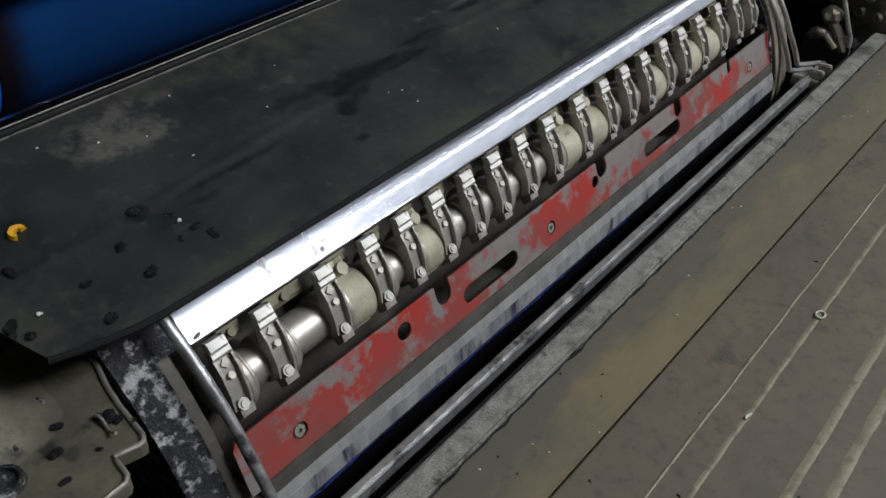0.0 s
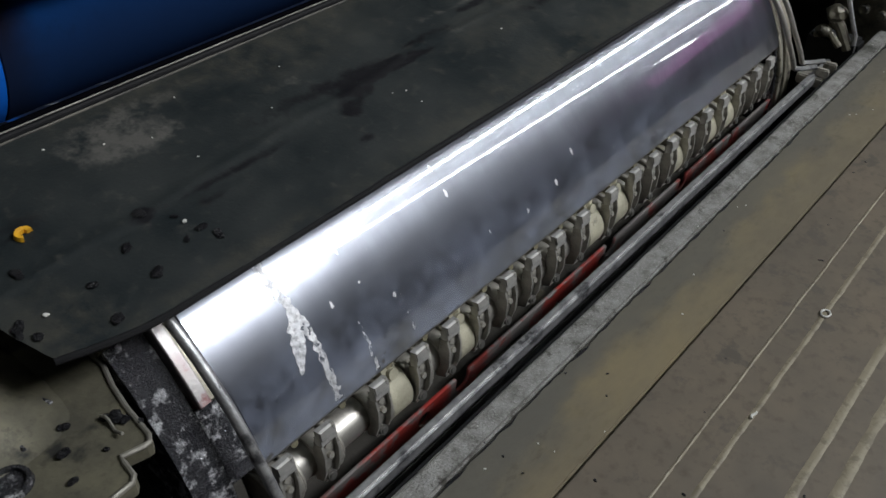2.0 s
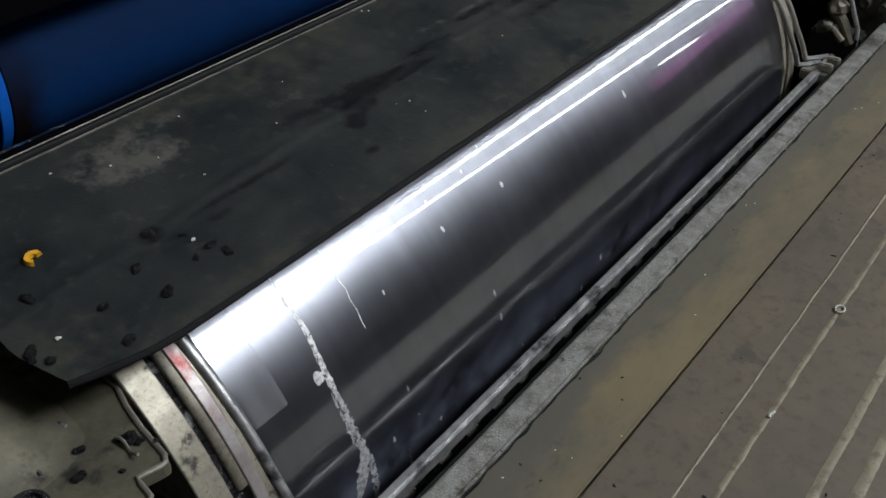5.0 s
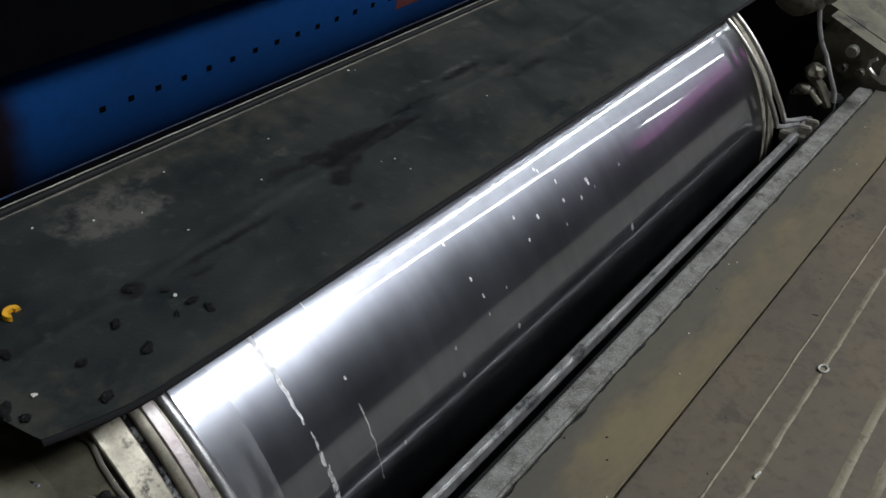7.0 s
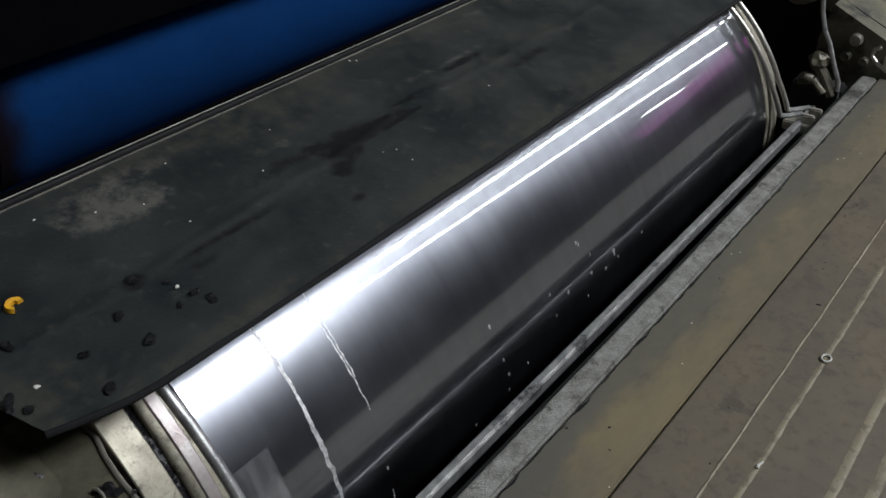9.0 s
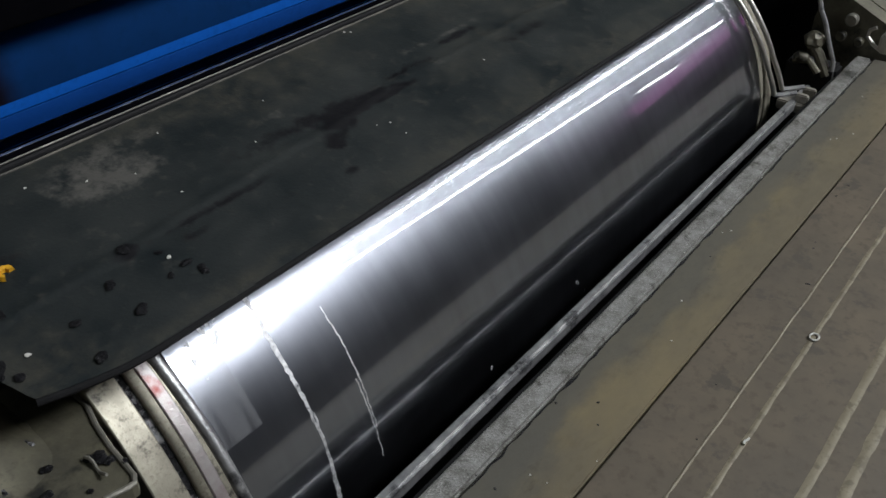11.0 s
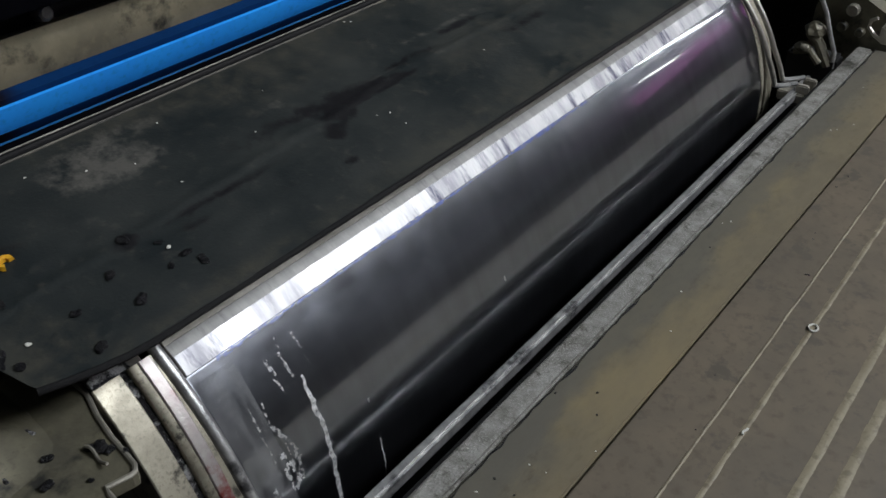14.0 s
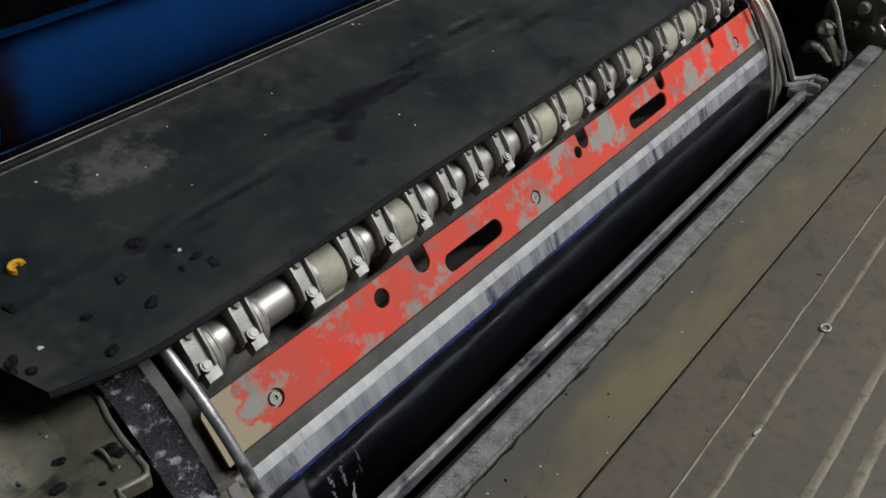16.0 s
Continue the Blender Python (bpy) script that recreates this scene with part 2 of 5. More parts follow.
def chrome_material():
    """Chrome with a crisp reflection under a satin bloom, streaked along the turning direction."""
    m = bpy.data.materials.new("polished chrome")
    m.use_nodes = True
    N, Lk = m.node_tree.nodes, m.node_tree.links
    satin = N["Principled BSDF"]
    crisp = N.new("ShaderNodeBsdfPrincipled")
    co, mp = N.new("ShaderNodeTexCoord"), N.new("ShaderNodeMapping")
    mp.inputs["Scale"].default_value = (1, 0.12, 0.12)
    Lk.new(co.outputs["Object"], mp.inputs[0])
    streak, cloud = N.new("ShaderNodeTexNoise"), N.new("ShaderNodeTexNoise")
    streak.inputs["Scale"].default_value, streak.inputs["Detail"].default_value = 55, 5
    cloud.inputs["Scale"].default_value, cloud.inputs["Detail"].default_value = 9, 6
    Lk.new(mp.outputs[0], streak.inputs["Vector"])
    Lk.new(co.outputs["Object"], cloud.inputs["Vector"])
    add = N.new("ShaderNodeMath")
    Lk.new(streak.outputs[0], add.inputs[0])
    Lk.new(cloud.outputs[0], add.inputs[1])
    part_of = N.new("ShaderNodeMapRange")
    part_of.inputs[1].default_value, part_of.inputs[2].default_value = 0.7, 1.3
    part_of.inputs[3].default_value, part_of.inputs[4].default_value = 0.3, 0.38
    Lk.new(add.outputs[0], part_of.inputs[0])
    for node, rough, colour in ((satin, 0.3, (0.462, 0.484, 0.548, 1)), (crisp, 0.045, (0.165, 0.172, 0.17, 1))):
        node.inputs["Base Color"].default_value, node.inputs["Roughness"].default_value, node.inputs["Metallic"].default_value = colour, rough, 1.0
    rr = N.new("ShaderNodeMapRange")
    rr.inputs[1].default_value, rr.inputs[2].default_value, rr.inputs[3].default_value, rr.inputs[4].default_value = 0.35, 0.65, 0.28, 0.32
    Lk.new(cloud.outputs[0], rr.inputs[0])
    Lk.new(rr.outputs[0], satin.inputs["Roughness"])
    mixer = N.new("ShaderNodeMixShader")
    Lk.new(part_of.outputs[0], mixer.inputs[0])
    Lk.new(crisp.outputs[0], mixer.inputs[1])
    Lk.new(satin.outputs[0], mixer.inputs[2])
    Lk.new(mixer.outputs[0], N["Material Output"].inputs[0])
    return m


def film_material(name, colour, rough, a0, a1, thin, thick):
    """A thin film on the jacket that thins out from angle a1 to a0."""
    m = bpy.data.materials.new(name)
    m.use_nodes = True
    N, Lk = m.node_tree.nodes, m.node_tree.links
    bsdf = N["Principled BSDF"]
    bsdf.inputs["Base Color"].default_value, bsdf.inputs["Roughness"].default_value = (*colour, 1), rough
    co, sep = N.new("ShaderNodeTexCoord"), N.new("ShaderNodeSeparateXYZ")
    Lk.new(co.outputs["Object"], sep.inputs[0])
    ang = N.new("ShaderNodeMath")
    ang.operation = "ARCTAN2"
    neg = N.new("ShaderNodeMath")
    neg.operation, neg.inputs[1].default_value = "MULTIPLY", -1.0
    Lk.new(sep.outputs[1], neg.inputs[0])
    Lk.new(neg.outputs[0], ang.inputs[0])
    Lk.new(sep.outputs[2], ang.inputs[1])
    fade = N.new("ShaderNodeMapRange")
    fade.inputs[1].default_value, fade.inputs[2].default_value = radians(a0), radians(a1)
    Lk.new(ang.outputs[0], fade.inputs[0])
    fine = N.new("ShaderNodeTexNoise")
    fine.inputs["Scale"].default_value, fine.inputs["Detail"].default_value, fine.inputs["Roughness"].default_value = 24, 9, 0.7
    Lk.new(co.outputs["Object"], fine.inputs["Vector"])
    cut = N.new("ShaderNodeMapRange")
    cut.inputs[1].default_value, cut.inputs[2].default_value, cut.inputs[3].default_value, cut.inputs[4].default_value = 0.35, 0.8, thin, thick
    Lk.new(fine.outputs[0], cut.inputs[0])
    mul = N.new("ShaderNodeMath")
    mul.operation = "MULTIPLY"
    Lk.new(fade.outputs[0], mul.inputs[0])
    Lk.new(cut.outputs[0], mul.inputs[1])
    along, both = N.new("ShaderNodeMapRange"), N.new("ShaderNodeMath")
    along.inputs[1].default_value, along.inputs[2].default_value, along.inputs[3].default_value, along.inputs[4].default_value = 0.2, 0.95, 1.0, 0.3
    both.operation = "MULTIPLY"
    Lk.new(sep.outputs[0], along.inputs[0])
    Lk.new(along.outputs[0], both.inputs[0])
    Lk.new(mul.outputs[0], both.inputs[1])
    Lk.new(both.outputs[0], bsdf.inputs["Alpha"])
    return m


def gum_material(name, thin, thick):
    """Dried gum: chalky, thick in places and thin enough to see the chrome in others."""
    m = material(name, (0.78, 0.78, 0.79), (0.55, 0.56, 0.59), 0.42, 0.5, 160, 0.3)
    N, Lk = m.node_tree.nodes, m.node_tree.links
    co, nz, mr = N.new("ShaderNodeTexCoord"), N.new("ShaderNodeTexNoise"), N.new("ShaderNodeMapRange")
    nz.inputs["Scale"].default_value, nz.inputs["Detail"].default_value, nz.inputs["Roughness"].default_value = 190, 6, 0.65
    Lk.new(co.outputs["Object"], nz.inputs["Vector"])
    mr.inputs[1].default_value, mr.inputs[2].default_value, mr.inputs[3].default_value, mr.inputs[4].default_value = 0.3, 0.56, thin, thick
    Lk.new(nz.outputs[0], mr.inputs[0])
    Lk.new(mr.outputs[0], N["Principled BSDF"].inputs["Alpha"])
    return m


def haze_material():
    """A breath of dried gum wiped round the jacket, streaky along the turning direction."""
    m = bpy.data.materials.new("gum haze")
    m.use_nodes = True
    N, Lk = m.node_tree.nodes, m.node_tree.links
    bsdf = N["Principled BSDF"]
    bsdf.inputs["Base Color"].default_value, bsdf.inputs["Roughness"].default_value = (0.62, 0.63, 0.66, 1), 0.45
    co, mp, nz, mr = N.new("ShaderNodeTexCoord"), N.new("ShaderNodeMapping"), N.new("ShaderNodeTexNoise"), N.new("ShaderNodeMapRange")
    mp.inputs["Scale"].default_value = (1, 0.15, 0.15)
    nz.inputs["Scale"].default_value, nz.inputs["Detail"].default_value = 90, 6
    Lk.new(co.outputs["Object"], mp.inputs[0])
    Lk.new(mp.outputs[0], nz.inputs["Vector"])
    mr.inputs[1].default_value, mr.inputs[2].default_value, mr.inputs[3].default_value, mr.inputs[4].default_value = 0.35, 0.7, 0.012, 0.1
    Lk.new(nz.outputs[0], mr.inputs[0])
    Lk.new(mr.outputs[0], bsdf.inputs["Alpha"])
    return m


def plate_material():
    """Black painted sheet with soft-edged grime: pale scuffs, brown dust and tar, where the mesh says, broken up by noise."""
    m = bpy.data.materials.new("grimy black cover sheet")
    m.use_nodes = True
    N, Lk = m.node_tree.nodes, m.node_tree.links
    bsdf = N["Principled BSDF"]
    co = N.new("ShaderNodeTexCoord")

    def tex(s, d, r):
        n = N.new("ShaderNodeTexNoise")
        n.inputs["Scale"].default_value, n.inputs["Detail"].default_value, n.inputs["Roughness"].default_value = s, d, r
        Lk.new(co.outputs["Object"], n.inputs["Vector"])
        return n.outputs[0]

    def span(src, lo, hi, a=0.0, z=1.0):
        r = N.new("ShaderNodeMapRange")
        for k, v in zip((1, 2, 3, 4), (lo, hi, a, z)):
            r.inputs[k].default_value = v
        Lk.new(src, r.inputs[0])
        return r.outputs[0]

    def calc(op, a, z):
        c = N.new("ShaderNodeMath")
        c.operation = op
        for k, v in enumerate((a, z)):
            if isinstance(v, float):
                c.inputs[k].default_value = v
            else:
                Lk.new(v, c.inputs[k])
        return c.outputs[0]

    def mix(f, a, z):
        x = N.new("ShaderNodeMix")
        x.data_type = "RGBA"
        Lk.new(f, x.inputs[0])
        for v, k in ((a, 6), (z, 7)):
            if isinstance(v, tuple):
                x.inputs[k].default_value = (*v, 1)
            else:
                Lk.new(v, x.inputs[k])
        return x.outputs[2]

    def mask(name, lo, hi, breakup):
        at = N.new("ShaderNodeAttribute")
        at.attribute_name = name
        return span(calc("MULTIPLY", at.outputs["Fac"], breakup), lo, hi)

    cloud, grain, fine = tex(11, 8.0, 0.62), tex(70, 7.0, 0.65), tex(320, 3.0, 0.6)
    col = mix(span(cloud, 0.35, 0.68), (0.0092, 0.0132, 0.0152), (0.025, 0.0285, 0.028))
    col = mix(span(grain, 0.56, 0.72, 0.0, 0.55), col, (0.055, 0.053, 0.047))
    col = mix(mask("dust", 0.1, 0.9, span(calc("ADD", calc("MULTIPLY", grain, 0.5), calc("MULTIPLY", cloud, 0.5)), 0.38, 0.62)), col, (0.04, 0.039, 0.032))
    pale = mask("pale", 0.24, 0.62, span(calc("ADD", calc("MULTIPLY", grain, 0.75), calc("MULTIPLY", cloud, 0.5)), 0.4, 0.85))
    col = mix(pale, col, (0.078, 0.076, 0.07))
    col = mix(mask("tar", 0.2, 0.4, span(calc("ADD", calc("MULTIPLY", grain, 0.6), calc("MULTIPLY", cloud, 0.5)), 0.35, 0.75)), col, (0.004, 0.004, 0.006))
    Lk.new(col, bsdf.inputs["Base Color"])
    Lk.new(span(cloud, 0.3, 0.7, 0.4, 0.62), bsdf.inputs["Roughness"])
    bsdf.inputs["Specular IOR Level"].default_value = 0.35
    bump = N.new("ShaderNodeBump")
    bump.inputs["Strength"].default_value, bump.inputs["Distance"].default_value = 0.35, 0.002
    Lk.new(calc("ADD", calc("MULTIPLY", fine, 0.4), grain), bump.inputs["Height"])
    Lk.new(bump.outputs[0], bsdf.inputs["Normal"])
    return m


def red_paint(name, red, deep, grey, scale, cover, tan_to, seed):
    """Red paint worn through to grey in ragged patches, tan near the end, sooty along the lower edge."""
    m = bpy.data.materials.new(name)
    m.use_nodes = True
    N, Lk = m.node_tree.nodes, m.node_tree.links
    bsdf = N["Principled BSDF"]
    co, mp = N.new("ShaderNodeTexCoord"), N.new("ShaderNodeMapping")
    mp.inputs["Location"].default_value = (seed, seed * 0.7, 0)
    Lk.new(co.outputs["Object"], mp.inputs[0])

    def tex(s, d, r):
        n = N.new("ShaderNodeTexNoise")
        n.inputs["Scale"].default_value, n.inputs["Detail"].default_value, n.inputs["Roughness"].default_value = s, d, r
        Lk.new(mp.outputs[0], n.inputs["Vector"])
        return n.outputs[0]

    def span(src, lo, hi, a=0.0, z=1.0):
        r = N.new("ShaderNodeMapRange")
        for k, v in zip((1, 2, 3, 4), (lo, hi, a, z)):
            r.inputs[k].default_value = v
        Lk.new(src, r.inputs[0])
        return r.outputs[0]

    def mix(f, a, z):
        x = N.new("ShaderNodeMix")
        x.data_type = "RGBA"
        Lk.new(f, x.inputs[0])
        for v, k in ((a, 6), (z, 7)):
            if isinstance(v, tuple):
                x.inputs[k].default_value = (*v, 1)
            else:
                Lk.new(v, x.inputs[k])
        return x.outputs[2]

    big, mid, fine = tex(scale * 0.55, 3.0, 0.5), tex(scale, 9.0, 0.62), tex(scale * 14, 4.0, 0.6)
    col = mix(span(big, 0.38, 0.62), red, deep)
    col = mix(span(mid, cover, cover + 0.07), col, grey)
    col = mix(span(tex(scale * 1.7, 5.0, 0.55), 0.56, 0.7, 0.0, 0.75), col, tuple(0.55 * c + 0.02 for c in grey))
    sep, add = N.new("ShaderNodeSeparateXYZ"), N.new("ShaderNodeMath")
    Lk.new(co.outputs["Object"], sep.inputs[0])
    Lk.new(sep.outputs[0], add.inputs[0])
    Lk.new(span(mid, 0.3, 0.7, -0.04, 0.04), add.inputs[1])
    col = mix(span(add.outputs[0], tan_to, tan_to - 0.006), col, (0.36, 0.29, 0.19))
    col = mix(span(fine, 0.6, 0.8, 0.0, 0.5), col, (0.09, 0.07, 0.06))
    Lk.new(col, bsdf.inputs["Base Color"])
    Lk.new(span(mid, 0.3, 0.7, 0.5, 0.68), bsdf.inputs["Roughness"])
    bsdf.inputs["Specular IOR Level"].default_value = 0.3
    bump = N.new("ShaderNodeBump")
    bump.inputs["Strength"].default_value, bump.inputs["Distance"].default_value = 0.2, 0.001
    Lk.new(mid, bump.inputs["Height"])
    Lk.new(bump.outputs[0], bsdf.inputs["Normal"])
    return m


# Worn red twice: the first is dimmed for shade, the second coloured as lit.
M_RED_SHADED = red_paint("worn red paint", (0.33, 0.034, 0.027), (0.19, 0.062, 0.055), (0.19, 0.174, 0.168), 15, 0.472, -0.02, 5.0)
M_RED_LIT = red_paint("lit worn red paint", (0.72, 0.052, 0.027), (0.56, 0.078, 0.05), (0.29, 0.272, 0.235), 19, 0.515, 0.025, 8.0)
M_JACKET = chrome_material()
M_PLATE = plate_material()
# Pale blue film: the haze mirrored in the chrome is put into its colour.
M_LAMP_HAZE = film_material("painted lamp haze", (0.6, 0.68, 0.9), 0.45, -24, -3, 0.01, 0.19)
M_TAIL_INK = film_material("dark ink film", (0.008, 0.008, 0.012), 0.14, -132, -141, 0.15, 0.5)
M_GUM = gum_material("dried gum", 0.3, 1.0)
M_GUM_THIN = gum_material("thin dried gum", 0.1, 0.6)
M_HAZE = haze_material()
M_CHIP = material("dark chipped edge", (0.1, 0.095, 0.09), (0.05, 0.048, 0.045), 0.5, 0.3, 200, 0.2)


# ---- mesh helpers ----
def part(name, bm, mat, parent=None, label="", smooth=False):
    me = bpy.data.meshes.new(name)
    bmesh.ops.recalc_face_normals(bm, faces=bm.faces)
    bm.to_mesh(me)
    bm.free()
    me.materials.append(mat)
    if smooth:
        me.polygons.foreach_set("use_smooth", [True] * len(me.polygons))
        me.set_sharp_from_angle(angle=radians(35))
    ob = new(name, me)
    ob.parent = parent
    if label:
        tagged(ob, label)
    return ob


def add_box(bm, lo, hi, bevel=0.0):
    made = bmesh.ops.create_cube(bm, size=1)["verts"]
    size, mid = [h - l for l, h in zip(lo, hi)], [(h + l) / 2 for l, h in zip(lo, hi)]
    bmesh.ops.transform(bm, matrix=Matrix.Translation(mid) @ Matrix.Diagonal((*size, 1)), verts=made)
    if bevel:
        bmesh.ops.bevel(bm, geom=list({e for v in made for e in v.link_edges}), offset=bevel, segments=2, affect="EDGES")
    return made


def box(lo, hi, bevel=0.0):
    bm = bmesh.new()
    add_box(bm, lo, hi, bevel)
    return bm


def lathe(profile, a0=0.0, a1=360.0, step=3.0, bm=None):
    """Turns (x, r) corners, a closed outline, about the x axis from a0 to a1 degrees (0 is up, 90 towards -y)."""
    bm = bm or bmesh.new()
    full = a1 - a0 >= 359.9
    n = max(2, round((a1 - a0) / step))
    rings = []
    for i in range(n if full else n + 1):
        a = radians(a0 + (a1 - a0) * i / n)
        rings.append([bm.verts.new((x, -r * math.sin(a), r * math.cos(a))) for x, r in profile])
    k = len(profile)
    for i in range(n):
        p, q = rings[i], rings[(i + 1) % len(rings)]
        for j in range(k):
            bm.faces.new((p[j], p[(j + 1) % k], q[(j + 1) % k], q[j]))
    if not full:
        bm.faces.new(rings[0][::-1])
        bm.faces.new(rings[-1])
    return bm


def shell(a0, a1, r0, r1, x0, x1, step=2.0, bev=0.0):
    if bev:
        return lathe([(x0, r0), (x0, r1 - bev), (x0 + bev, r1), (x1 - bev, r1), (x1, r1 - bev), (x1, r0)], a0, a1, step)
    return lathe([(x0, r0), (x0, r1), (x1, r1), (x1, r0)], a0, a1, step)


def rod(points, radius, sides=10, bm=None):
    bm = bm or bmesh.new()
    pts = [Vector(p) for p in points]
    rings = []
    for i, p in enumerate(pts):
        d = (pts[min(i + 1, len(pts) - 1)] - pts[max(i - 1, 0)]).normalized()
        u = d.orthogonal().normalized() if i == 0 else (u - u.dot(d) * d).normalized()
        v = d.cross(u)
        rings.append([bm.verts.new(p + radius * (math.cos(2 * math.pi * k / sides) * u + math.sin(2 * math.pi * k / sides) * v)) for k in range(sides)])
    for p, q in zip(rings, rings[1:]):
        for k in range(sides):
            bm.faces.new((p[k], p[(k + 1) % sides], q[(k + 1) % sides], q[k]))
    bm.faces.new(rings[0][::-1])
    bm.faces.new(rings[-1])
    return bm


def polar(x, r, a):
    a = radians(a)
    return (x, -r * math.sin(a), r * math.cos(a))


def sheet(outlines, thickness):
    """A flat sheet with holes in the xy plane: the first outline is its rim, the others are holes."""
    cu = bpy.data.curves.new("sheet", "CURVE")
    cu.dimensions, cu.fill_mode, cu.extrude = "2D", "BOTH", thickness / 2
    for pts in outlines:
        s = cu.splines.new("POLY")
        s.points.add(len(pts) - 1)
        for p, q in zip(s.points, pts):
            p.co = (q[0], q[1], 0, 1)
        s.use_cyclic_u = True
    ob = bpy.data.objects.new("sheet", cu)
    me = bpy.data.meshes.new_from_object(ob)
    bm = bmesh.new()
    bm.from_mesh(me)
    bmesh.ops.remove_doubles(bm, verts=bm.verts, dist=1e-5)
    bpy.data.objects.remove(ob)
    bpy.data.curves.remove(cu)
    bpy.data.meshes.remove(me)
    return bm


def ring_points(cx, cy, r, n=16):
    return [(cx + r * math.cos(2 * math.pi * i / n), cy + r * math.sin(2 * math.pi * i / n)) for i in range(n)]


def slot_points(x0, x1, y, r, n=8):
    left = [(x0 + r + r * math.cos(radians(90 + 180 * i / n)), y + r * math.sin(radians(90 + 180 * i / n))) for i in range(n + 1)]
    right = [(x1 - r + r * math.cos(radians(-90 + 180 * i / n)), y + r * math.sin(radians(-90 + 180 * i / n))) for i in range(n + 1)]
    return left + right


def empty(name, label, category, group="", at=(0, 0, 0)):
    ob = new(name)
    ob.location = at
    return tagged(ob, label, category, group)


# ---- hall ----
def build_hall():
    def slab(name, lo, hi, mat):
        return tagged(part(name, box(lo, hi), mat), kind="structure")
    slab("floor", (-6, -10, FLOOR - 0.2), (17, 7, FLOOR), M_FLOOR)
    slab("ceiling", (-6, -10, 3.55), (17, 7, 3.7), M_CEILING)
    slab("wall_north", (-6.2, 7, FLOOR - 0.2), (17.2, 7.2, 4.6), M_HALL)
    slab("wall_south", (-6.2, -10.2, FLOOR - 0.2), (17.2, -10, 4.6), M_HALL)
    slab("wall_west", (-6.2, -10, FLOOR - 0.2), (-6, 7, 4.6), M_HALL)
    slab("wall_east", (17, -10, FLOOR - 0.2), (17.2, 7, 4.6), M_HALL)


build_hall()


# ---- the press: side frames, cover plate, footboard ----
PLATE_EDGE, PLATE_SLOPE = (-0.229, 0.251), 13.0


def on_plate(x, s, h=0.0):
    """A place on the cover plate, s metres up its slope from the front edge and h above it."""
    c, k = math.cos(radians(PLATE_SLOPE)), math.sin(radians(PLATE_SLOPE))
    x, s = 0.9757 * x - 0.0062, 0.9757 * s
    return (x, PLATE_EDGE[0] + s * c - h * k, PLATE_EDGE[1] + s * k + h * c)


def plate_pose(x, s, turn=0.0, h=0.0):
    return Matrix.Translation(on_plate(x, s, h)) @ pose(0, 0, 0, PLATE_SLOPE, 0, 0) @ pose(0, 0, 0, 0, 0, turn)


# stains on the cover plate: x, s, half length, half depth, strength
PALE = [(0.5, 0.153, 0.14, 0.005, 0.75), (0.36, 0.128, 0.09, 0.004, 0.7), (0.65, 0.21, 0.2, 0.012, 0.5), (0.06, 0.19, 0.05, 0.03, 1.0), (0.085, 0.165, 0.06, 0.014, 0.7), (0.24, 0.155, 0.02, 0.012, 0.6), (0.44, 0.118, 0.08, 0.008, 0.5), (0.36, 0.1, 0.05, 0.012, 0.4), (0.14, 0.21, 0.07, 0.02, 0.5)]
DUST = [(0.06, 0.009, 0.12, 0.008, 0.8), (-0.085, 0.03, 0.03, 0.025, 0.9), (0.55, 0.008, 0.35, 0.018, 1.0), (0.6, 0.035, 0.3, 0.02, 0.5), (0.16, 0.222, 0.14, 0.02, 0.9), (0.42, 0.228, 0.25, 0.014, 0.8), (0.25, 0.19, 0.12, 0.035, 0.6), (0.62, 0.12, 0.2, 0.03, 0.6),
        (-0.08, 0.05, 0.05, 0.05, 0.7), (0.7, 0.2, 0.3, 0.05, 0.5), (0.45, 0.09, 0.1, 0.02, 0.5)]
TAR = [(0.33, 0.118, 0.05, 0.008, 1.1), (0.42, 0.131, 0.04, 0.006, 1.1), (0.52, 0.143, 0.05, 0.006, 1.0), (0.26, 0.088, 0.012, 0.012, 1.1), (0.08, 0.075, 0.02, 0.008, 0.7), (0.6, 0.1, 0.08, 0.012, 0.7), (0.285, 0.106, 0.02, 0.014, 1.0), (0.36, 0.112, 0.08, 0.006, 0.9), (0.12, 0.09, 0.1, 0.006, 0.8), (0.026, 0.094, 0.01, 0.009, 1.2), (-0.06, 0.135, 0.035, 0.02, 0.8), (0.3, 0.13, 0.06, 0.01, 0.6), (0.2, 0.13, 0.08, 0.02, 0.5),
       (0.17, 0.06, 0.01, 0.006, 0.8), (0.24, 0.05, 0.012, 0.006, 0.8)]


def blotch(x, s, marks):
    return min(1.0, sum(k * math.exp(-((x - u) / w) ** 2 - ((s - v) / d) ** 2) for u, v, w, d, k in marks))


def plate_front(x):
    """How far the sheet's front edge draws back towards its rounded corner."""
    return 0.0165 * max(0.0, (-0.02 - x) / 0.08) ** 1.6


def plate_left(s):
    f = min(1.0, max(0.0, (s - 0.016) / 0.03))
    return -0.098 - 0.006 * math.sin(min(1.0, s / 0.022) * 1.57) - 0.007 * f * f * (3 - 2 * f) + 0.0015 * noise.noise((s * 60, 3, 1))


